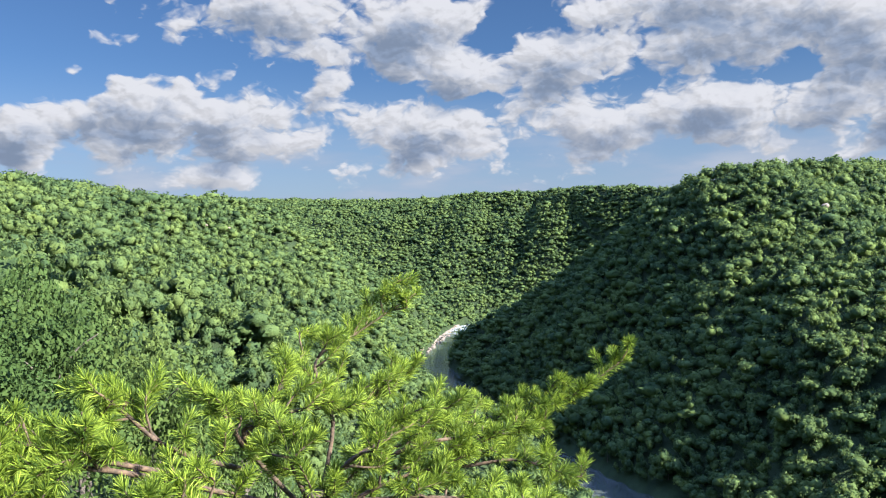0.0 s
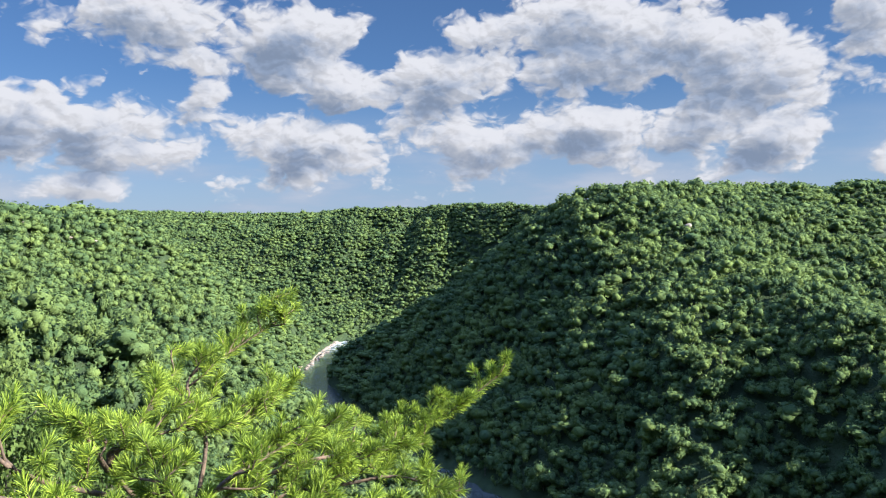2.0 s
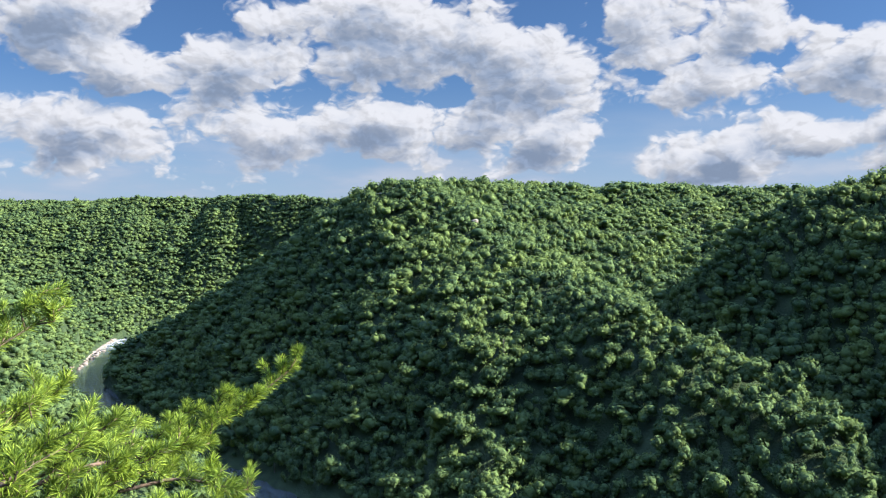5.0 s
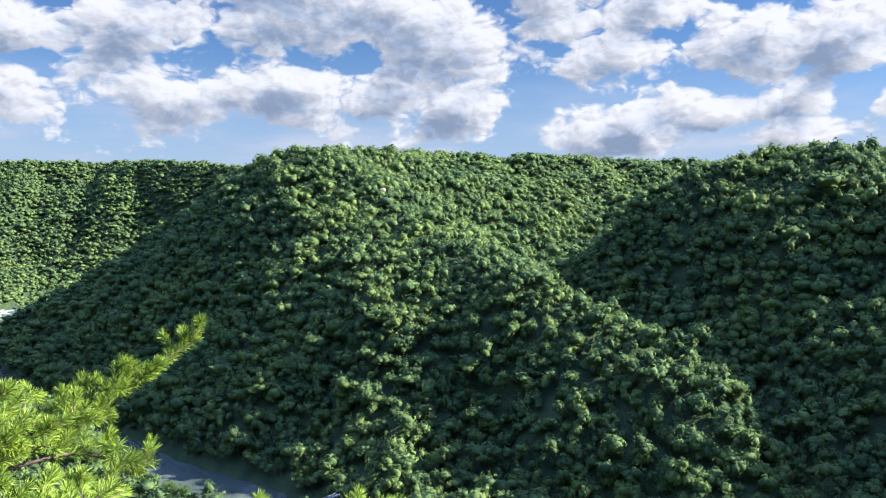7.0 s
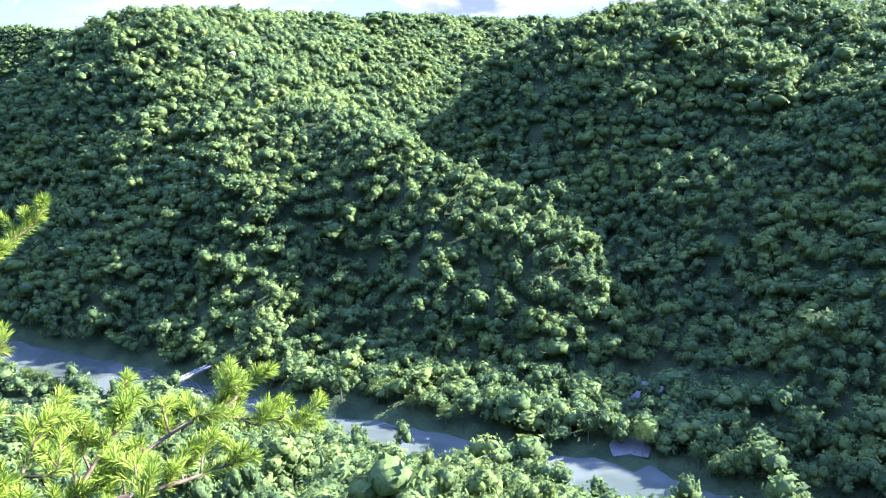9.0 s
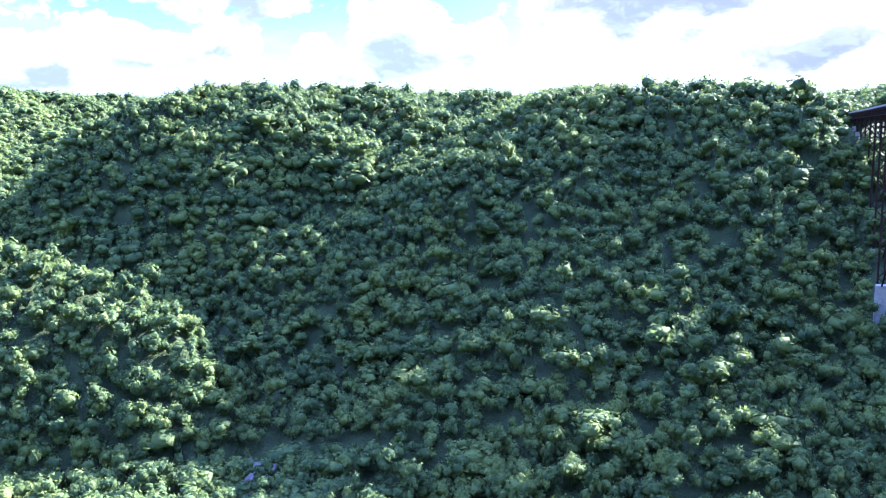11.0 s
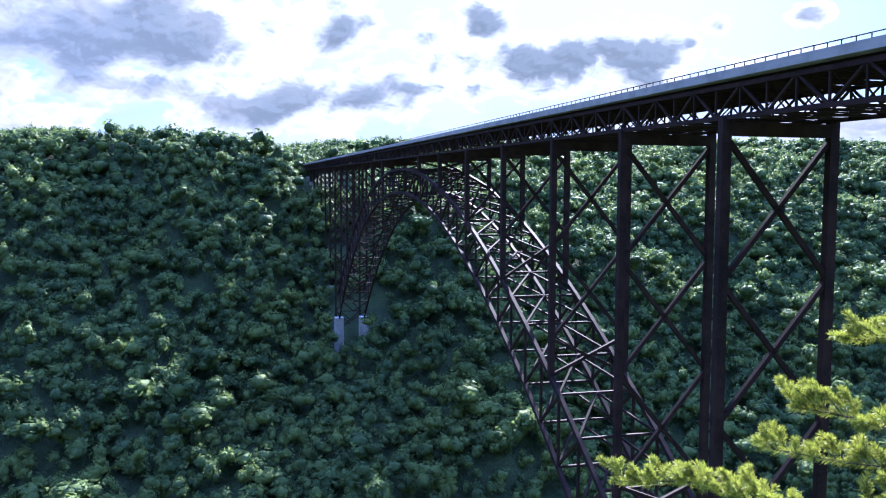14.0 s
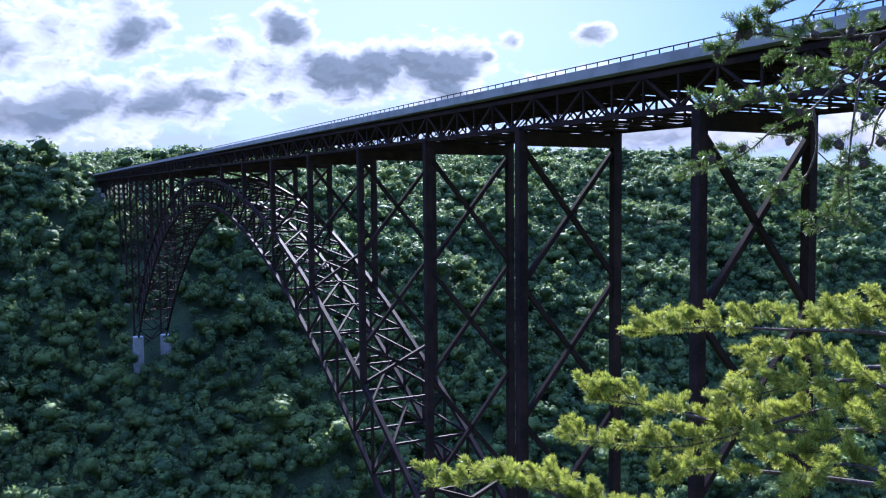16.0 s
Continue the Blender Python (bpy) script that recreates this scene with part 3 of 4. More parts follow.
def build_bridge():
    bridge = tagged(new("arch_bridge"), "rust-brown steel arch bridge carrying a road across the gorge", "bridge")
    W = BRIDGE_WIDTH
    deck_lo, deck_hi = -120.0, 1120.0
    s = Shape()
    s.bar(bp(deck_lo, W / 2, 270.0), bp(deck_hi, W / 2, 270.0), W + 1.6, 0.5)
    part("road_deck", s, ROAD_CONCRETE, bridge, "grey concrete road deck")
    for v in (-0.75, W + 0.75):
        s = Shape()
        s.bar(bp(deck_lo, v, 270.0), bp(deck_hi, v, 270.0), 0.35, 1.4)
        part("parapet", s, ROAD_CONCRETE, bridge, "grey concrete parapet")
        s = Shape()
        s.bar(bp(deck_lo, v, 271.35), bp(deck_hi, v, 271.35), 0.14, 0.14)
        for i in range(int((1000 - deck_lo) / 2.6)):
            u = deck_lo + i * 2.6
            s.bar(bp(u, v, 270.7), bp(u, v, 271.35), 0.12)
        part("guard_rail", s, STEEL, bridge, "metal guard rail")
    # deck truss, one panel a little under ten metres
    panel = 40.0 / 6
    top, bottom = 268.2, 263.3
    n = int((deck_hi - deck_lo) / panel)
    for v in (0.0, W):
        s = Shape()
        s.bar(bp(deck_lo, v, top), bp(deck_hi, v, top), 0.6, 0.7)
        s.bar(bp(deck_lo, v, bottom), bp(deck_hi, v, bottom), 0.6, 0.7)
        for i in range(n):
            u = deck_lo + i * panel
            s.bar(bp(u, v, top), bp(u, v, bottom), 0.32)
            a, b = (top, bottom) if i % 2 else (bottom, top)
            s.bar(bp(u, v, a), bp(u + panel, v, b), 0.36)
        part("side_truss", s, STEEL, bridge)
    for i in range(n):
        s = Shape()
        u = deck_lo + i * panel
        s.bar(bp(u, 0, bottom), bp(u, W, bottom), 0.3)
        s.bar(bp(u, 0, top), bp(u, W, top), 0.35, 0.8)
        s.bar(bp(u, 0, bottom), bp(u + panel, W, bottom), 0.22)
        s.bar(bp(u, W, bottom), bp(u + panel, 0, bottom), 0.22)
        for k in range(4):
            v0, v1 = W * k / 4, W * (k + 1) / 4
            s.bar(bp(u, v0, bottom if k % 2 else top), bp(u, v1, top if k % 2 else bottom), 0.22)
        part("floor_beam", s, STEEL, bridge)
    for k in range(1, 6):
        part("stringer", Shape().bar(bp(deck_lo, W * k / 6, 269.2), bp(deck_hi, W * k / 6, 269.2), 0.35, 0.9), STEEL, bridge)
    # bents
    left = [-5, 36, 76.3, 117.3, 153.5, 191.5, 231.7, 272.0, 312.0, 350.0]
    right = [2 * CROWN - u for u in left[4:]][::-1] + [683.0, 724, 765, 806, 847, 888, 929, 970]
    for u in left + right:
        on_arch = CROWN - HALF + 8 < u < CROWN + HALF - 8
        ground = float(min(ground_at(np.array([bp(u, v, 0).x]), np.array([bp(u, v, 0).y]))[0] for v in (0, W)))
        foot = chord_upper(u) + 0.4 if on_arch else ground - 2 - grade(u)
        cap = 260.5
        if foot > cap - 3:
            continue
        big = 1.7 if 100 < u < 130 else 1.45
        for v in (0, W):
            s = Shape()
            s.bar(bp(u, v, foot), bp(u, v, bottom), big, 1.4)
            part("column", s, STEEL, bridge)
            if not on_arch:
                s = Shape()
                g = foot + 2
                s.bar(bp(u, v, g - 6), bp(u, v, g + 5), 3.4, 3.0)
                part("pedestal", s, CONCRETE, bridge, "weathered pale concrete pedestal")
        s = Shape()
        s.bar(bp(u, 0, cap + 1), bp(u, W, cap + 1), 1.3, 2.2)
        part("cap_beam", s, STEEL, bridge)
        z = cap
        while z > foot + 4:
            low = max(z - 23.8, foot)
            s = Shape()
            s.bar(bp(u, 0, z), bp(u, W, low), 0.8)
            part("brace", s, STEEL, bridge)
            s = Shape()
            s.bar(bp(u, W, z), bp(u, 0, low), 0.8)
            part("brace", s, STEEL, bridge)
            z = low
    # arch: two ribs, each with an upper and a lower chord, tied by laterals
    count = 42
    us = [CROWN - HALF + 2 * HALF * i / count for i in range(count + 1)]
    for v in (0, W):
        for name, chord in (("upper_chord", chord_upper), ("lower_chord", chord_lower)):
            for a, b in zip(us, us[1:]):
                part(name, Shape().bar(bp(a, v, chord(a)), bp(b, v, chord(b)), 1.0, 1.2), STEEL, bridge)
        for i, (a, b) in enumerate(zip(us, us[1:])):
            part("web_post", Shape().bar(bp(a, v, chord_upper(a) - 0.5), bp(a, v, chord_lower(a) + 0.5), 0.6), STEEL, bridge)
            lo, hi = (b, a) if i < count / 2 else (a, b)
            part("web_diagonal", Shape().bar(bp(hi, v, chord_upper(hi) - 0.5), bp(lo, v, chord_lower(lo) + 0.5), 0.6), STEEL, bridge)
    for name, chord in (("upper_lateral", chord_upper), ("lower_lateral", chord_lower)):
        for i, (a, b) in enumerate(zip(us, us[1:])):
            s = Shape()
            s.bar(bp(a, 0, chord(a)), bp(a, W, chord(a)), 0.6)
            m = W / 2
            s.bar(bp(a, 0, chord(a)), bp(b, m, chord(b)), 0.55)
            s.bar(bp(a, W, chord(a)), bp(b, m, chord(b)), 0.55)
            part(name, s, STEEL, bridge)
    for u in (us[0], us[-1]):
        for v in (0, W):
            s = Shape()
            s.bar(bp(u, v, chord_lower(u) - 25), bp(u, v, chord_lower(u) + 3), 7.0, 8.0)
            part("skewback", s, CONCRETE, bridge, "concrete arch abutment")


build_bridge()


# ---- pines by the lookout ----
def needle_material(name, dark, light):
    m, n = material(name)
    at = place(n)
    isl = n.add("ShaderNodeNewGeometry").outputs["Random Per Island"]
    c = n.mix(isl, dark, light)
    c = n.mix(n.smooth(n.noise(at, 9.0, 3.0), 0.35, 0.7, 0.0, 0.5), c, dark)
    return finish(m, n, c, 0.5, through_light=0.32, spec=0.15)


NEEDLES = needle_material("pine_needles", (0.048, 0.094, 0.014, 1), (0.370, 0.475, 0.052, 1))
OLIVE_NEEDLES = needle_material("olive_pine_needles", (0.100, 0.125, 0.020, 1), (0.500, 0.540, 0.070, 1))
# Darker copy: the old pine's backlit shade is put into the colour.
SHADED_NEEDLES = needle_material("shaded_pine_needles", (0.045, 0.075, 0.018, 1), (0.120, 0.175, 0.034, 1))


def bark_material(name, dark, light, scale=30.0):
    m, n = material(name)
    at = place(n)
    a, b = n.noise(at, scale, 5.0, 0.65), n.noise(at, scale * 0.15, 3.0)
    c = n.mix(n.smooth(a, 0.35, 0.65), dark, light)
    c = n.mix(n.smooth(b, 0.5, 0.75, 0.0, 0.5), c, dark)
    return finish(m, n, c, 0.85, a, 0.6, 0.004)


BARK = bark_material("pine_bark", (0.026, 0.019, 0.013, 1), (0.095, 0.068, 0.044, 1))
TWIG = bark_material("dark_pine_twig", (0.040, 0.028, 0.018, 1), (0.130, 0.085, 0.050, 1), 60.0)
CONE = bark_material("pine_cone_scales", (0.030, 0.020, 0.014, 1), (0.110, 0.070, 0.045, 1), 120.0)


class Tubes:
    """Tapered round stems in one mesh."""

    def __init__(self):
        self.verts, self.faces = [], []

    def stem(self, pts, r0, r1, sides=6):
        pts = [Vector(p) for p in pts]
        base = len(self.verts)
        for i, p in enumerate(pts):
            d = (pts[min(i + 1, len(pts) - 1)] - pts[max(i - 1, 0)]).normalized()
            s = d.orthogonal().normalized()
            t = d.cross(s)
            r = r0 + (r1 - r0) * i / (len(pts) - 1)
            for k in range(sides):
                a = 2 * math.pi * k / sides
                self.verts.append(tuple(p + (s * math.cos(a) + t * math.sin(a)) * r))
        for i in range(len(pts) - 1):
            for k in range(sides):
                a, b = base + i * sides + k, base + i * sides + (k + 1) % sides
                self.faces.append((a, b, b + sides, a + sides))
        self.faces.append(tuple(base + k for k in range(sides))[::-1])
        self.faces.append(tuple(base + (len(pts) - 1) * sides + k for k in range(sides)))


def curve_through(pts, steps=6):
    pts = [Vector(p) for p in pts]
    ext = [pts[0] * 2 - pts[1]] + pts + [pts[-1] * 2 - pts[-2]]
    out = []
    for i in range(len(pts) - 1):
        p0, p1, p2, p3 = ext[i:i + 4]
        for k in range(steps):
            t = k / steps
            out.append(0.5 * ((2 * p1) + (p2 - p0) * t + (2 * p0 - 5 * p1 + 4 * p2 - p3) * t * t + (3 * p1 - p0 - 3 * p2 + p3) * t ** 3))
    out.append(pts[-1])
    return out


class Pine:
    """A pine made limb by limb: each limb carries twigs, each twig brush-like shoots of needles."""

    def __init__(self, label, seed, needle=0.035, shoot=0.055, dense=1.05, mat=NEEDLES, cones=0.0, width=0.0018, spread=1.0, drop=0.0):
        self.rng = np.random.default_rng(seed)
        self.ob = tagged(new("pine_tree"), label, "pine tree")
        self.needle, self.shoot, self.dense, self.mat, self.cones, self.width, self.spread, self.drop = needle, shoot, dense, mat, cones, width, spread, drop

    def trunk(self, *pts, r0=0.09, r1=0.05):
        t = Tubes()
        t.stem(curve_through(pts), r0, r1, 12)
        link_mesh("trunk", t.verts, t.faces, BARK, self.ob, "rough brown bark", True)

    def brush(self, store, at, way, length, tuft=False):
        """Stiff needles all round a piece of shoot; a tuft opens at its tip."""
        rng = self.rng
        n = int((38 if tuft else 1600 * length) * self.dense) + 2
        way = np.array(way) / np.linalg.norm(way)
        side = np.cross(way, rng.normal(size=3))
        side /= np.linalg.norm(side)
        other = np.cross(way, side)
        s = rng.uniform(0, 1, n)
        a = rng.uniform(0, 2 * np.pi, n)
        out = side[None] * np.cos(a)[:, None] + other[None] * np.sin(a)[:, None]
        lean = rng.uniform(0.15, 1.25, n) if tuft else rng.uniform(0.75, 1.2, n)
        d = way[None] * np.cos(lean)[:, None] + out * np.sin(lean)[:, None]
        d[:, 2] += 0.16
        d /= np.linalg.norm(d, axis=1)[:, None]
        root = np.array(at)[None] + way[None] * (s * (0.006 if tuft else length))[:, None]
        long = self.needle * rng.uniform(0.75, 1.15, n)
        w = np.cross(d, rng.normal(size=(n, 3)))
        w /= np.linalg.norm(w, axis=1)[:, None]
        w *= self.width / 2
        mid = root + d * (long * 0.7)[:, None]
        tip = root + d * long[:, None]
        tip[:, 2] -= long * 0.03
        store.append(np.stack([root - w * 0.7, root + w * 0.7, mid + w, mid - w, tip], 1).reshape(-1, 3))

    def cone(self, at, parent):
        rng = self.rng
        verts, faces = [], []
        axis = Vector((rng.normal() * 0.4, rng.normal() * 0.4, -1)).normalized()
        s = axis.orthogonal().normalized()
        t = axis.cross(s)
        size = rng.uniform(0.045, 0.06)
        rings = 6
        for i in range(rings):
            f = i / (rings - 1)
            r = size * 0.38 * math.sin(math.pi * (0.18 + 0.74 * f)) + 0.002
            for k in range(8):
                a = 2 * math.pi * (k + 0.5 * (i % 2)) / 8
                bulge = r * (1.18 if (k + i) % 2 else 0.92)
                verts.append(tuple(Vector(at) + axis * (f * size) + (s * math.cos(a) + t * math.sin(a)) * bulge))
        for i in range(rings - 1):
            for k in range(8):
                a, b = i * 8 + k, i * 8 + (k + 1) % 8
                faces.append((a, b, b + 8, a + 8))
        faces += [tuple(range(8))[::-1], tuple((rings - 1) * 8 + k for k in range(8))]
        link_mesh("pine_cone", verts, faces, CONE, parent, "dark open pine cone")

    def limb(self, *pts, r0=0.0075, r1=0.0030, twigs=17.0, reach=0.13, bare=0.15):
        rng = self.rng
        line = [q - Vector((0, 0, self.drop)) for q in curve_through(pts, 7)]
        wood = Tubes()
        wood.stem(line, r0, r1, 7)
        store = []
        span = sum((b - a).length for a, b in zip(line, line[1:]))
        count = max(4, int(span * twigs))
        spots = []
        for i in range(count):
            f = bare + (1 - bare) * (i + rng.uniform(0.1, 0.9)) / count
            k = f * (len(line) - 1)
            j = min(int(k), len(line) - 2)
            p = line[j].lerp(line[j + 1], k - j)
            d = (line[j + 1] - line[j]).normalized()
            side = Vector(rng.normal(size=3))
            side = (side - d * side.dot(d)).normalized()
            side.z = abs(side.z) * 0.6 + 0.05
            go = (d * 0.75 + side * self.spread).normalized()
            long = reach * rng.uniform(0.45, 1.1) * (1.15 - 0.55 * f)
            end = p + go * long + Vector((0, 0, 0.10 * long))
            mid = p.lerp(end, 0.5) + Vector(rng.normal(size=3)) * 0.02
            twig = curve_through([p, mid, end], 4)
            wood.stem(twig, 0.0036, 0.0020, 5)
            for i, (q, b) in enumerate(zip(twig[1:], twig)):
                if i >= 2:
                    self.brush(store, b, q - b, (q - b).length)
            tip = np.array((end - mid).normalized())
            self.brush(store, end, tip, 0, True)
            # short side shoots
            for b in twig[3:6:2]:
                go = tip + rng.normal(size=3) * 0.6 + np.array([0, 0, 0.25])
                go /= np.linalg.norm(go)
                far = self.shoot * rng.uniform(0.5, 0.9)
                wood.stem([b, b + Vector(go) * far], 0.0022, 0.0016, 4)
                self.brush(store, b + Vector(go) * far * 0.25, go, far * 0.75)
                self.brush(store, b + Vector(go) * far, go, 0, True)
            spots.append(mid)
        last = line[-1] - line[-2]
        for k in range(int(len(line) * 0.6), len(line) - 1):
            self.brush(store, line[k], line[k + 1] - line[k], (line[k + 1] - line[k]).length)
        self.brush(store, line[-1], last, 0, True)
        self.brush(store, line[-1], last, 0, True)
        branch = link_mesh("branch", wood.verts, wood.faces, TWIG if r0 < 0.012 else BARK, self.ob, "", True)
        verts = np.concatenate(store)
        n = len(verts) // 5
        b = (np.arange(n) * 5)[:, None, None]
        tris = (np.array([[0, 1, 2], [0, 2, 3], [3, 2, 4]])[None] + b).reshape(-1, 3)
        needles = new("needles", fast_mesh("needles", verts, tris, self.mat))
        needles.parent = branch
        tagged(needles, "bright yellow-green pine needles" if self.mat is not SHADED_NEEDLES else "green pine needles, toned dark as in shade")
        for p in spots:
            if rng.uniform() < self.cones:
                self.cone(p, branch)


near_pine = Pine("bushy young pine with bright sunlit needles below the lookout", 5, drop=0.045)
near_pine.trunk((-0.50, 2.75, 243.6), (-0.46, 2.5, 245.2), (-0.39, 2.34, 246.25), r0=0.075, r1=0.03)
near_pine.limb((-0.39, 2.34, 246.21), (-0.35, 2.47, 246.47), (-0.41, 2.54, 246.64), (-0.3, 2.67, 246.71), (-0.1, 2.79, 246.83))
near_pine.limb((-0.39, 2.34, 246.21), (-0.27, 2.5, 246.32), (-0.06, 2.63, 246.39), (0.18, 2.68, 246.43), (0.4, 2.72, 246.47), (0.6, 2.76, 246.59))
near_pine.limb((-0.27, 2.5, 246.32), (0.01, 2.51, 246.31), (0.22, 2.5, 246.33), (0.37, 2.47, 246.27))
near_pine.limb((-0.39, 2.34, 246.21), (-0.55, 2.18, 246.5), (-0.44, 2.26, 246.55), (-0.26, 2.44, 246.53), (-0.13, 2.66, 246.57))
near_pine.limb((-0.27, 2.5, 246.32), (-0.06, 2.43, 246.41), (0.12, 2.53, 246.4), (0.31, 2.61, 246.4))
near_pine.limb((-0.55, 2.16, 246.42), (-0.63, 1.85, 246.56), (-0.73, 1.83, 246.65), (-0.76, 1.82, 246.68))
near_pine.limb((-0.47, 2.15, 246.33), (-0.69, 1.71, 246.55), (-0.79, 1.62, 246.58), (-0.9, 1.5, 246.58))
near_pine.limb((-0.63, 1.83, 246.51), (-0.74, 1.65, 246.6), (-0.84, 1.56, 246.66))
near_pine.limb((-0.55, 2.17, 246.48), (-0.57, 2.08, 246.58), (-0.61, 2.08, 246.64))
near_pine.limb((-0.55, 2.18, 246.5), (-0.5, 2.31, 246.57), (-0.44, 2.54, 246.68))
near_pine.limb((-0.39, 2.34, 246.21), (-0.28, 2.11, 246.43), (-0.14, 2.14, 246.51), (-0.0, 2.36, 246.54))
near_pine.limb((-0.45, 2.05, 246.34), (-0.54, 1.74, 246.47), (-0.62, 1.62, 246.5))
near_pine.limb((-0.37, 2.25, 246.24), (-0.38, 1.99, 246.46), (-0.41, 2.01, 246.55))
near_pine.limb((-0.25, 2.28, 246.29), (-0.05, 2.2, 246.32), (0.17, 2.28, 246.28))
near_pine.limb((-0.78, 1.65, 246.45), (-0.81, 1.54, 246.54), (-0.87, 1.53, 246.62))
near_pine.limb((-0.39, 2.34, 246.21), (-0.18, 2.3, 246.33), (0.06, 2.32, 246.4))

low_pine = Pine("low spreading pine with sunlit needles on the bluff", 6, drop=0.10)
low_pine.trunk((0.2, 2.6, 243.4), (0.28, 2.2, 244.9), (0.35, 2.0, 245.75), r0=0.07, r1=0.03)
low_pine.limb((0.3, 2.01, 245.93), (0.44, 2.04, 246.03), (0.66, 2.07, 246.11), (0.81, 2.09, 246.14), (0.97, 2.06, 246.1), (1.13, 2.02, 246.05))
low_pine.limb((0.29, 1.93, 245.98), (0.48, 1.97, 246.15), (0.61, 2.09, 246.25))
low_pine.limb((0.81, 2.09, 246.14), (0.89, 2.07, 246.17), (0.96, 2.11, 246.2))
low_pine.limb((0.29, 1.93, 245.98), (0.29, 1.82, 246.22), (0.38, 1.94, 246.3))
low_pine.limb((0.42, 1.95, 246.07), (0.66, 1.89, 246.08), (0.84, 1.93, 246.07))
low_pine.limb((0.26, 1.75, 246.07), (0.18, 1.75, 246.28), (0.2, 1.78, 246.38))
low_pine.limb((0.14, 1.69, 246.14), (0.11, 2.09, 246.33), (0.32, 2.38, 246.29))
low_pine.limb((0.37, 1.75, 246.11), (0.48, 1.74, 246.15), (0.56, 1.85, 246.17))

edge_pine = Pine("pine with sunlit green needles at the edge of the bluff", 7, needle=0.047, shoot=0.085, dense=0.9, spread=1.15, width=0.0028, mat=OLIVE_NEEDLES)
edge_pine.trunk((3.6, -6.2, 239.0), (3.55, -6.1, 243.0), (3.5, -6.0, 247.6), r0=0.14, r1=0.05)
edge_pine.limb((3.14, -5.58, 245.9), (3.51, -5.02, 246.08), (3.83, -4.53, 246.1), (4.15, -4.09, 246.11), (4.4, -3.66, 246.07), r0=0.02, reach=0.26, twigs=14.0)
edge_pine.limb((3.12, -5.55, 245.69), (3.35, -4.81, 245.72), (3.62, -4.3, 245.58), (4.01, -3.71, 245.37), (4.39, -3.09, 245.41), r0=0.02, reach=0.26, twigs=14.0)
edge_pine.limb((3.32, -4.77, 245.51), (3.73, -4.18, 245.49), (4.18, -3.62, 245.61), (4.35, -3.26, 245.67), r0=0.02, reach=0.26, twigs=14.0)
edge_pine.limb((3.26, -4.7, 245.18), (3.55, -4.23, 245.24), (3.86, -3.81, 245.25), (3.96, -3.53, 245.19), r0=0.02, reach=0.26, twigs=14.0)
edge_pine.limb((3.8, -4.01, 244.67), (4.2, -3.41, 244.91), (4.57, -2.84, 245.12), (4.77, -2.27, 245.13), r0=0.02, reach=0.26, twigs=14.0)
edge_pine.limb((4.2, -3.41, 244.91), (4.37, -3.07, 245.02), (4.68, -2.69, 245.18), r0=0.02, reach=0.26, twigs=14.0)
edge_pine.limb((3.17, -5.62, 246.2), (3.43, -5.24, 246.27), (3.75, -4.88, 246.23), r0=0.02, reach=0.26, twigs=14.0)
edge_pine.limb((3.27, -4.91, 245.91), (3.59, -4.68, 245.88), (3.86, -4.47, 245.96), (3.98, -4.18, 245.78), r0=0.02, reach=0.26, twigs=14.0)
edge_pine.limb((2.77, -4.68, 245.67), (3.16, -4.48, 245.87), (3.54, -4.31, 245.81), (3.89, -3.94, 245.65), r0=0.02, reach=0.26, twigs=14.0)
edge_pine.limb((2.65, -4.47, 245.54), (3.04, -4.26, 245.66), (3.24, -4.05, 245.5), (3.6, -3.89, 245.53), r0=0.02, reach=0.26, twigs=14.0)
edge_pine.limb((2.61, -4.42, 245.31), (2.98, -3.99, 245.51), (3.24, -3.82, 245.27), r0=0.02, reach=0.26, twigs=14.0)

old_pine = Pine("old pine with drooping cone-hung branches beside the lookout", 8, needle=0.038, shoot=0.07, dense=0.6, mat=SHADED_NEEDLES, cones=0.45, width=0.0026)
old_pine.trunk((3.0, -5.6, 240.0), (2.95, -5.4, 246.0), (2.9, -5.2, 253.0), r0=0.17, r1=0.09)
old_pine.limb((2.57, -4.71, 248.21), (2.72, -4.1, 247.89), (2.96, -3.69, 247.82), (3.14, -3.39, 247.85), (3.27, -3.3, 247.75), r0=0.008, reach=0.22, twigs=9.5)
old_pine.limb((2.72, -4.1, 247.89), (2.87, -3.79, 247.66), (3.07, -3.52, 247.53), (3.36, -3.25, 247.5), r0=0.008, reach=0.22, twigs=9.5)
old_pine.limb((2.87, -3.79, 247.66), (2.95, -3.63, 247.46), (3.08, -3.53, 247.38), (3.23, -3.41, 247.22), (3.46, -3.18, 247.11), r0=0.008, reach=0.22, twigs=9.5)
old_pine.limb((2.72, -4.1, 247.89), (2.79, -3.84, 247.71), (2.8, -3.75, 247.42), (2.83, -3.75, 247.11), (2.83, -3.75, 246.89), (2.96, -3.64, 246.82), r0=0.008, reach=0.22, twigs=9.5)
old_pine.limb((2.95, -3.63, 247.46), (2.94, -3.65, 247.26), (3.0, -3.62, 247.08), (3.09, -3.54, 246.99), r0=0.008, reach=0.22, twigs=9.5)
old_pine.limb((2.52, -4.62, 248.19), (2.95, -3.88, 248.1), (3.09, -3.53, 248.0), (3.16, -3.37, 247.88), r0=0.008, reach=0.22, twigs=9.5)
old_pine.limb((2.56, -4.22, 247.81), (2.81, -3.97, 247.64), (2.92, -3.77, 247.58), (3.02, -3.54, 247.64), r0=0.008, reach=0.22, twigs=9.5)
old_pine.limb((2.62, -4.08, 247.7), (2.76, -3.9, 247.42), (2.81, -3.89, 247.25), (2.89, -3.83, 247.17), r0=0.008, reach=0.22, twigs=9.5)
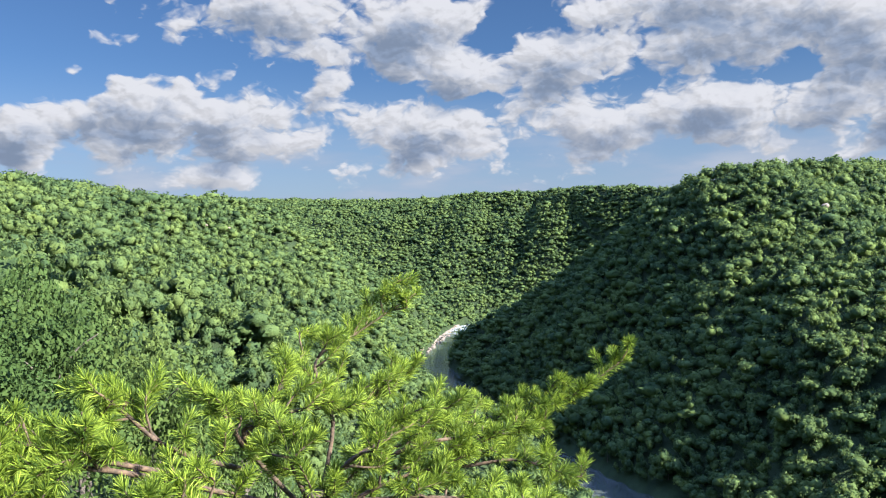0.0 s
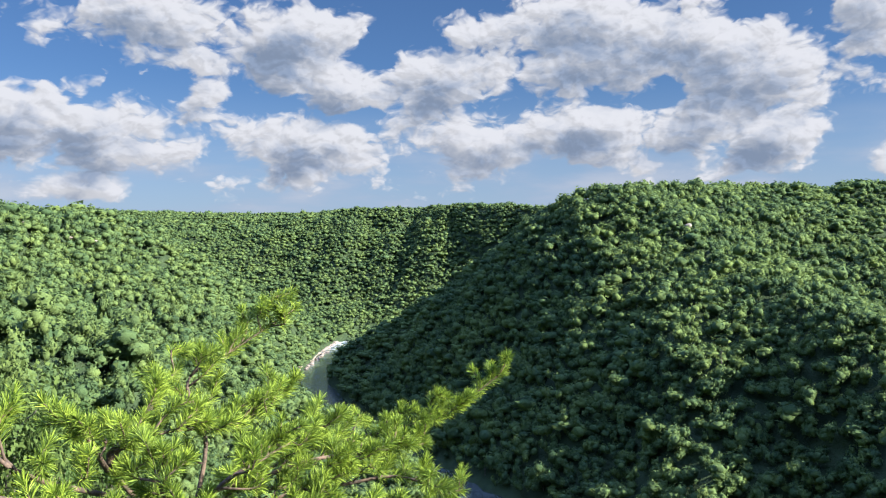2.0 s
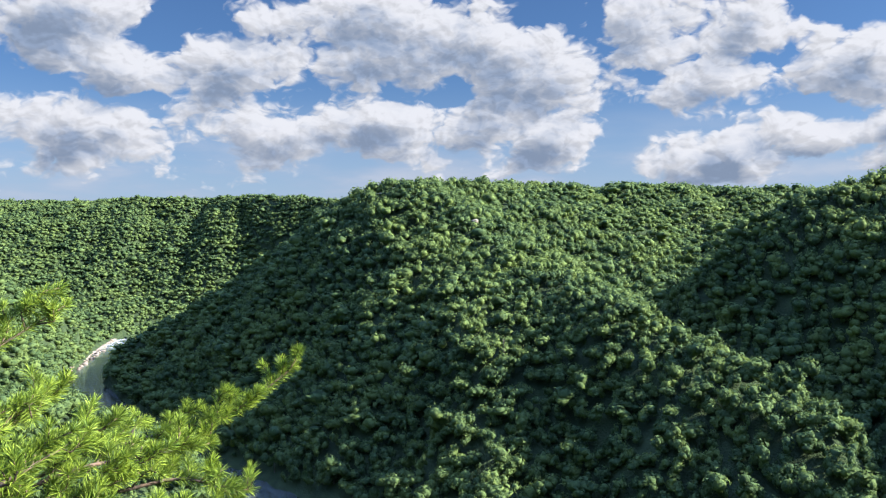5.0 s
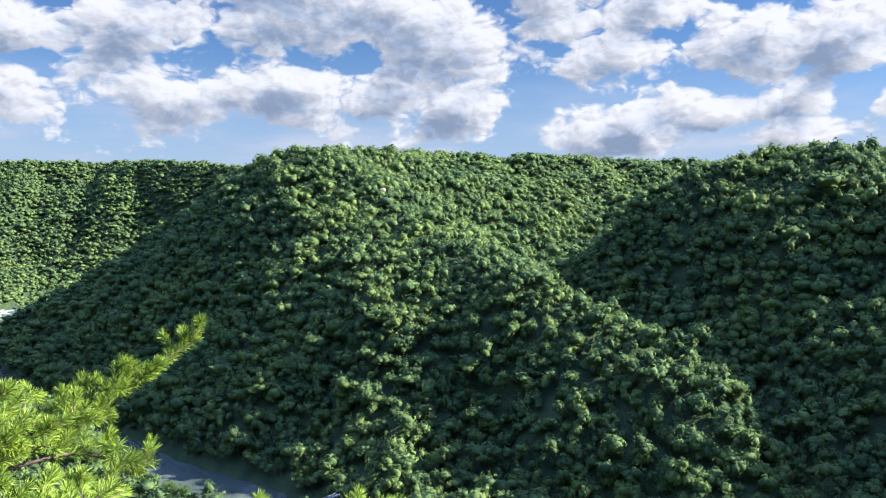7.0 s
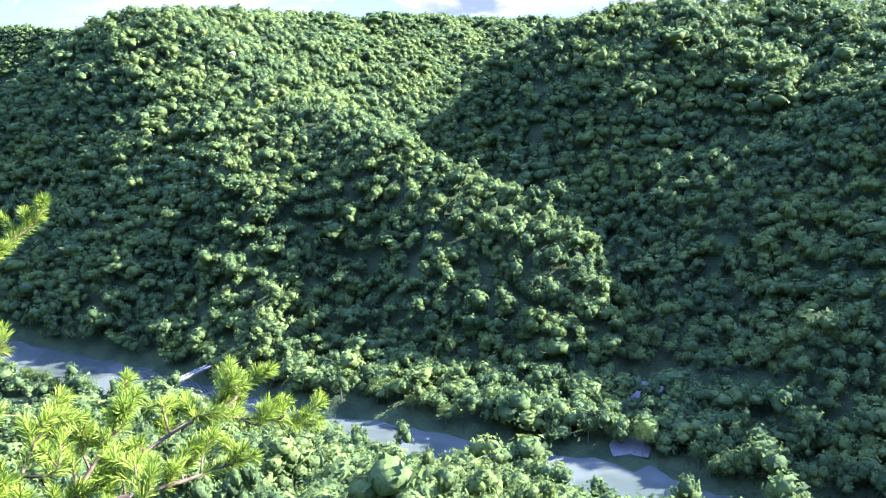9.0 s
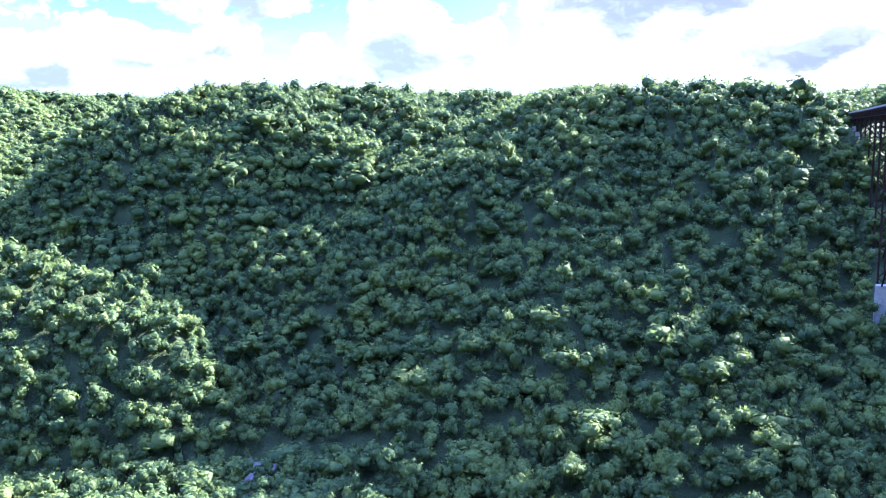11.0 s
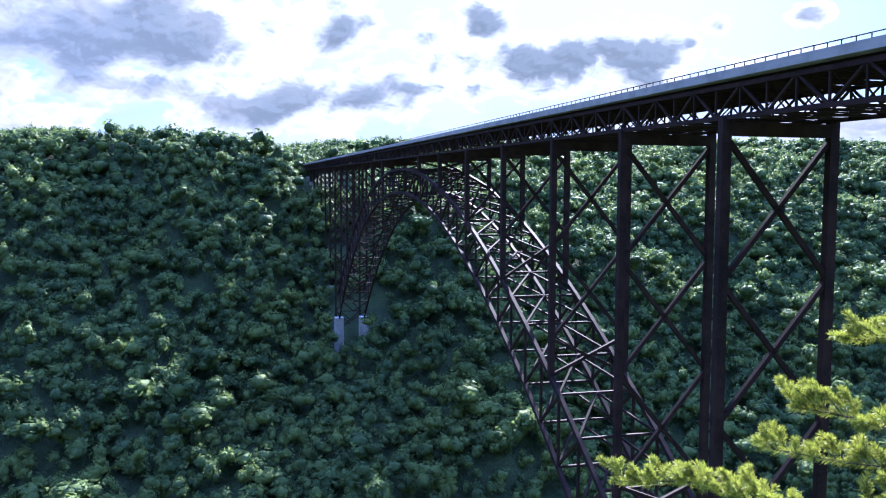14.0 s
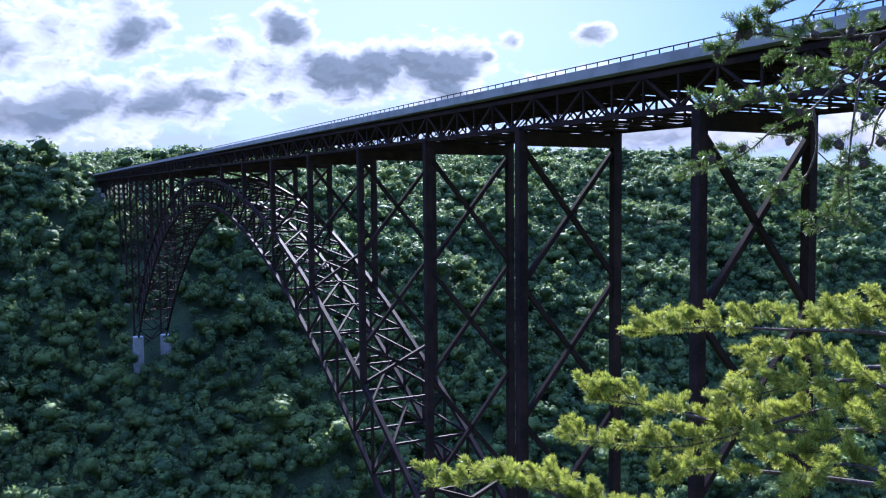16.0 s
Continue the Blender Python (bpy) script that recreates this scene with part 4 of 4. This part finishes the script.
old_pine.limb((3.07, -3.52, 247.53), (3.17, -3.43, 247.51), (3.31, -3.3, 247.47), r0=0.008, reach=0.22, twigs=9.5)
old_pine.limb((2.83, -3.72, 248.1), (2.87, -3.48, 247.89), (2.95, -3.46, 247.71), r0=0.008, reach=0.22, twigs=9.5)


# ---- broadleaf trees standing on the lookout's shoulder and by the river ----
LEAVES = leaf_material("sunlit_tree_leaves", (0.050, 0.088, 0.026, 1), (0.105, 0.155, 0.040, 1), (0.170, 0.210, 0.048, 1), 0.3, 0.0, 2.5, 0.35, 0.75)
TREE_BARK = bark_material("grey_tree_bark", (0.050, 0.042, 0.034, 1), (0.160, 0.135, 0.105, 1), 4.0)


def broadleaf_tree(rng, label, tall, wide, leaves=1900, leaf=0.34):
    """A tree of given height and crown width, standing at the origin."""
    tree = tagged(new("broadleaf_tree"), label, "tree", group="broadleaf trees of the gorge")
    t = Tubes()
    t.stem(curve_through([(0, 0, -1.5), (0.1, 0, tall * 0.3), (-0.1, 0.15, tall * 0.62), (0, 0, tall * 0.86)]), 0.03 * tall, 0.05, 9)
    link_mesh("trunk", t.verts, t.faces, TREE_BARK, tree, "grey bark", True)
    lobes = []
    for k in range(9):
        a = k * 2.4 + rng.uniform(-0.3, 0.3)
        f = 0.36 + 0.055 * k
        out = wide * 0.36 * (1.0 - 0.5 * max(0.0, f - 0.5)) * rng.uniform(0.75, 1.1)
        tip = Vector((math.cos(a) * out, math.sin(a) * out, tall * (f + 0.14)))
        t = Tubes()
        root = Vector((0, 0, tall * f * 0.9))
        t.stem(curve_through([root, root.lerp(tip, 0.5) + Vector((0, 0, 0.04 * tall)), tip]), 0.009 * tall, 0.03, 6)
        link_mesh("limb", t.verts, t.faces, TREE_BARK, tree, "", True)
        lobes.append((np.array(tip), wide * rng.uniform(0.15, 0.23)))
    for _ in range(9):
        a, r = rng.uniform(0, 2 * np.pi), rng.uniform(0, 0.3) * wide
        lobes.append((np.array([np.cos(a) * r, np.sin(a) * r, tall * rng.uniform(0.62, 0.9)]), wide * rng.uniform(0.13, 0.2)))
    each = leaves // len(lobes)
    mids = np.repeat(np.array([m for m, _ in lobes]), each, axis=0)
    rad = 1.25 * np.repeat(np.array([r for _, r in lobes]), each)
    n = len(rad)
    w = rng.normal(size=(n, 3)) + np.array([0, 0, 0.35])
    w /= np.linalg.norm(w, axis=1)[:, None]
    p = mids + w * (rad * rng.uniform(0.7, 1.08, n))[:, None] * np.array([1, 1, 0.8])
    nrm = w + rng.normal(size=(n, 3)) * 0.35
    nrm /= np.linalg.norm(nrm, axis=1)[:, None]
    s = np.cross(nrm, rng.normal(size=(n, 3)))
    s /= np.linalg.norm(s, axis=1)[:, None]
    q = np.cross(nrm, s)
    size = (leaf * rng.uniform(0.7, 1.3, n))[:, None]
    verts = np.stack([p + s * size, p + q * size * 0.7 - nrm * size * 0.15, p - s * size, p - q * size * 0.7 - nrm * size * 0.15], 1).reshape(-1, 3)
    tris = (np.array([[0, 1, 2], [0, 2, 3]])[None] + (np.arange(n) * 4)[:, None, None]).reshape(-1, 3)
    crown = new("crown", fast_mesh("crown", verts, tris, LEAVES))
    crown.parent = tree
    tagged(crown, "dense green leaves")
    return tree


def stand(tree, x, y, top=None, base_tall=16.0, turn=0.0):
    """Sets a copy of a tree on the ground; its height follows from its top where that is known."""
    z = float(ground_at(np.array([x]), np.array([y]))[0])
    k = 1.0 if top is None else min(max((top - z) / base_tall, 0.5), 1.9)
    wide = 0.75 + 0.25 * k
    return copy_thing(tree, Matrix.LocRotScale((x, y, z), Euler((0, 0, turn)), (wide, wide, k)))


def build_trees():
    rng = np.random.default_rng(23)
    kinds = [broadleaf_tree(rng, "broad green broadleaf tree in full summer leaf", 16.0, w, 1500, 0.36) for w in (13.0, 11.0, 15.0)]
    # on the shoulder beside the lookout
    spots = ((-58, 106, 244), (-66, 122, 242), (-61, 137, 239), (-57, 150, 235), (-49, 142, 231), (-44, 90, 238), (-46, 80, 236), (-50, 163, 226),
             (-44, 175, 221), (-36, 79, 233), (-54, 92, 240), (-46, 121, 231), (-40, 186, 214), (-72, 140, 242), (-38, 104, 230), (-52, 108, 238))
    near = [broadleaf_tree(rng, "broad sunlit broadleaf tree in full summer leaf", 16.0, w, 4400, 0.23) for w in (13.0, 11.0, 15.0)]
    for i, (x, y, top) in enumerate(spots):
        stand(near[i % 3], x, y, top, turn=i * 1.3)
    # along both banks of the river
    for i in range(112):
        f = i / 112
        line = RIVER[4:12]
        k = f * (len(line) - 1)
        j = int(k)
        a, b = Vector(line[j]), Vector(line[j + 1])
        p = a.lerp(b, k - j)
        d = (b - a).normalized()
        side = Vector((d.y, -d.x, 0)) * (1 if i % 3 == 0 else -1)
        p = p + side * rng.uniform(39, 54)
        z = float(ground_at(np.array([p.x]), np.array([p.y]))[0])
        stand(kinds[i % 3], p.x, p.y, z + rng.uniform(13, 21), turn=i * 2.1)
    # below the lookout, tops in the sun
    for i, (x, y) in enumerate(((96, 118), (120, 105), (135, 150), (112, 160), (150, 128), (165, 170), (88, 150), (176, 140))):
        stand(kinds[i % 3], x * 1.45, y * 1.45, None, turn=i * 1.9)
    for k in kinds + near:
        for o in (*k.children_recursive, k):
            bpy.data.objects.remove(o)


build_trees()


# ---- small works on the gorge floor ----
GRAVEL = concrete_material("grey_gravel", (0.13, 0.13, 0.125))
ROCK = concrete_material("tan_sandstone", (0.22, 0.18, 0.14))
RUSTED = bark_material("rusted_plate", (0.10, 0.045, 0.030, 1), (0.22, 0.10, 0.065, 1), 2.0)
WHITE_PAINT = concrete_material("white_painted_steel", (0.62, 0.62, 0.60))
ASPHALT = concrete_material("asphalt", (0.05, 0.05, 0.05))


def gz(x, y):
    return float(ground_at(np.array([float(x)]), np.array([float(y)]))[0])


def gravel_bed():
    pts = curve_through([Vector((p[0], p[1], 0)) for p in CREEK[:3]], 6)
    verts, faces = [], []
    for i, p in enumerate(pts):
        d = (pts[min(i + 1, len(pts) - 1)] - pts[max(i - 1, 0)]).normalized()
        s = Vector((-d.y, d.x, 0))
        for k in range(-3, 4):
            q = p + s * (k * 3.6 * (1 + 0.25 * math.sin(i * 1.7)))
            verts.append((q.x, q.y, gz(q.x, q.y) + 0.5))
        if i:
            for k in range(6):
                a = (i - 1) * 7 + k
                faces.append((a, a + 1, a + 8, a + 7))
    tagged(link_mesh("gravel_bar", verts, faces, GRAVEL, None, "", True), "pale grey gravel bed at the mouth of the creek", "gravel", kind="structure")


def rock(rng, x, y, z, size, flat=0.6):
    v, f = ico(2)
    d = rng.normal(size=(6, 3))
    d /= np.linalg.norm(d, axis=1)[:, None]
    cut = rng.uniform(0.55, 0.9, 6)
    r = np.min(np.where(v @ d.T > 0.05, cut[None] / np.maximum(v @ d.T, 0.05), 1.2), axis=1)
    r = np.minimum(r, 1.0) * (1 + rng.uniform(-0.05, 0.05, len(v)))
    p = v * r[:, None] * np.array([size, size * rng.uniform(0.6, 1.0), size * flat])
    ob = new("rock", fast_mesh("rock", p, f, ROCK))
    ob.location = (x, y, z)
    return tagged(ob, "weathered tan sandstone boulder among the trees", "rock", group="sandstone rocks")


def build_rocks():
    rng = np.random.default_rng(31)
    # ledges high on the western slope and boulders along the rapids
    for x, y in ((-316, 1135), (-330, 1128), (-302, 1142), (-372, 1050), (-383, 1044), (-360, 1057)):
        rock(rng, x, y, gz(x, y) + 6.5, rng.uniform(4, 6.5), 0.6)
    for i in range(26):
        f = i / 25
        x, y = -72 + 75 * f + rng.uniform(-5, 5), 1490 + 420 * f
        rock(rng, x, y, max(gz(x, y), -1.0) + 0.8, rng.uniform(3.0, 7.0), 0.45)
    rock(rng, 447, 952, gz(447, 952) + 11.0, 5.0, 0.7)


def rail_bridge():
    thing = tagged(new("rail_bridge"), "small rusty railway girder bridge on pale stone abutments", "bridge")
    a, b = Vector((396, 374, 0)), Vector((410, 353, 0))
    z = max(gz(396, 374), gz(410, 353), 8) + 1.5
    a.z = b.z = z
    d = (b - a).normalized()
    s = Vector((-d.y, d.x, 0))
    for k in (-1, 1):
        Shape().bar(a + s * 2.0 * k, b + s * 2.0 * k, 0.5, 2.0).make("girder", RUSTED, thing)
        Shape().bar(a + s * 0.75 * k + Vector((0, 0, 1.35)), b + s * 0.75 * k + Vector((0, 0, 1.35)), 0.12, 0.18).make("rail", STEEL, thing)
    for i in range(34):
        p = a.lerp(b, (i + 0.5) / 34) + Vector((0, 0, 1.12))
        Shape().bar(p - s * 1.5, p + s * 1.5, 0.25, 0.22).make("sleeper", TREE_BARK, thing)
    for p in (a, b):
        Shape().bar(p - Vector((0, 0, 10)), p + Vector((0, 0, -0.9)), 5.2, 4.0).make("abutment", ROCK, thing, "pale stone abutment")


def road_bridge():
    thing = tagged(new("road_bridge"), "low white railed road bridge across the river", "bridge")
    a, b = Vector((150, 560, 13.0)), Vector((262, 610, 13.0))
    d = (b - a).normalized()
    s = Vector((-d.y, d.x, 0))
    Shape().bar(a, b, 4.4, 0.6).make("deck", ASPHALT, thing, "dark asphalt deck")
    for k in (-1, 1):
        o = s * 2.1 * k
        for h in (0.8, 1.5):
            Shape().bar(a + o + Vector((0, 0, h)), b + o + Vector((0, 0, h)), 0.11, 0.11).make("rail", WHITE_PAINT, thing, "white painted rail")
        for i in range(25):
            p = a.lerp(b, i / 24) + o
            Shape().bar(p, p + Vector((0, 0, 1.6)), 0.11).make("post", WHITE_PAINT, thing)
    for f in (0.12, 0.5, 0.88):
        p = a.lerp(b, f)
        Shape().bar(p - Vector((0, 0, 17)), p - Vector((0, 0, 0.3)), 4.6, 1.8).make("pier", CONCRETE, thing, "concrete pier")


def dead_tree():
    x, y = 356, 694
    z = gz(x, y)
    thing = tagged(new("dead_tree"), "bare grey dead tree snag above the forest", "tree")
    t = Tubes()
    t.stem(curve_through([(x, y, z), (x + 0.3, y, z + 12), (x, y + 0.4, z + 27)]), 0.6, 0.15, 8)
    link_mesh("trunk", t.verts, t.faces, TREE_BARK, thing, "bare grey trunk", True)
    for k, h in enumerate((15, 18, 21, 24)):
        t = Tubes()
        a = k * 2.2
        t.stem([(x, y, z + h), (x + 2.0 * math.cos(a), y + 2.0 * math.sin(a), z + h + 1.6)], 0.18, 0.05, 6)
        link_mesh("limb", t.verts, t.faces, TREE_BARK, thing, "", True)


gravel_bed()
build_rocks()
rail_bridge()
road_bridge()
dead_tree()


def shore_rocks():
    """A strip of tan boulders along the bank of the upper river."""
    rng = np.random.default_rng(41)
    v, f = ico(1)
    verts, tris = [], []
    line = [Vector(p) for p in RIVER[11:15]]
    pts = [q for q in curve_through(line, 60) if q.y > 1330]
    for i, p in enumerate(pts):
        d = (pts[min(i + 1, len(pts) - 1)] - pts[max(i - 1, 0)]).normalized()
        s = Vector((-d.y, d.x, 0))
        for _ in range(2):
            c = p + s * (32 + abs(rng.normal()) * 5) + d * rng.uniform(-4, 4)
            r = np.exp(rng.normal(0.9, 0.4))
            q, _r = np.linalg.qr(rng.normal(size=(3, 3)))
            shape = (v @ q) * (1 + rng.uniform(-0.25, 0.25, len(v)))[:, None] * np.array([1.3, 1.3, 0.55]) * r
            tris.append(f + len(verts) * len(v))
            verts.append(shape + np.array([c.x, c.y, 0.0]))
    ob = new("shore_rocks", fast_mesh("shore_rocks", np.concatenate(verts), np.concatenate(tris), ROCK))
    tagged(ob, "tan sandstone boulders strewn along the river's bank", "rocks", kind="stuff")


shore_rocks()
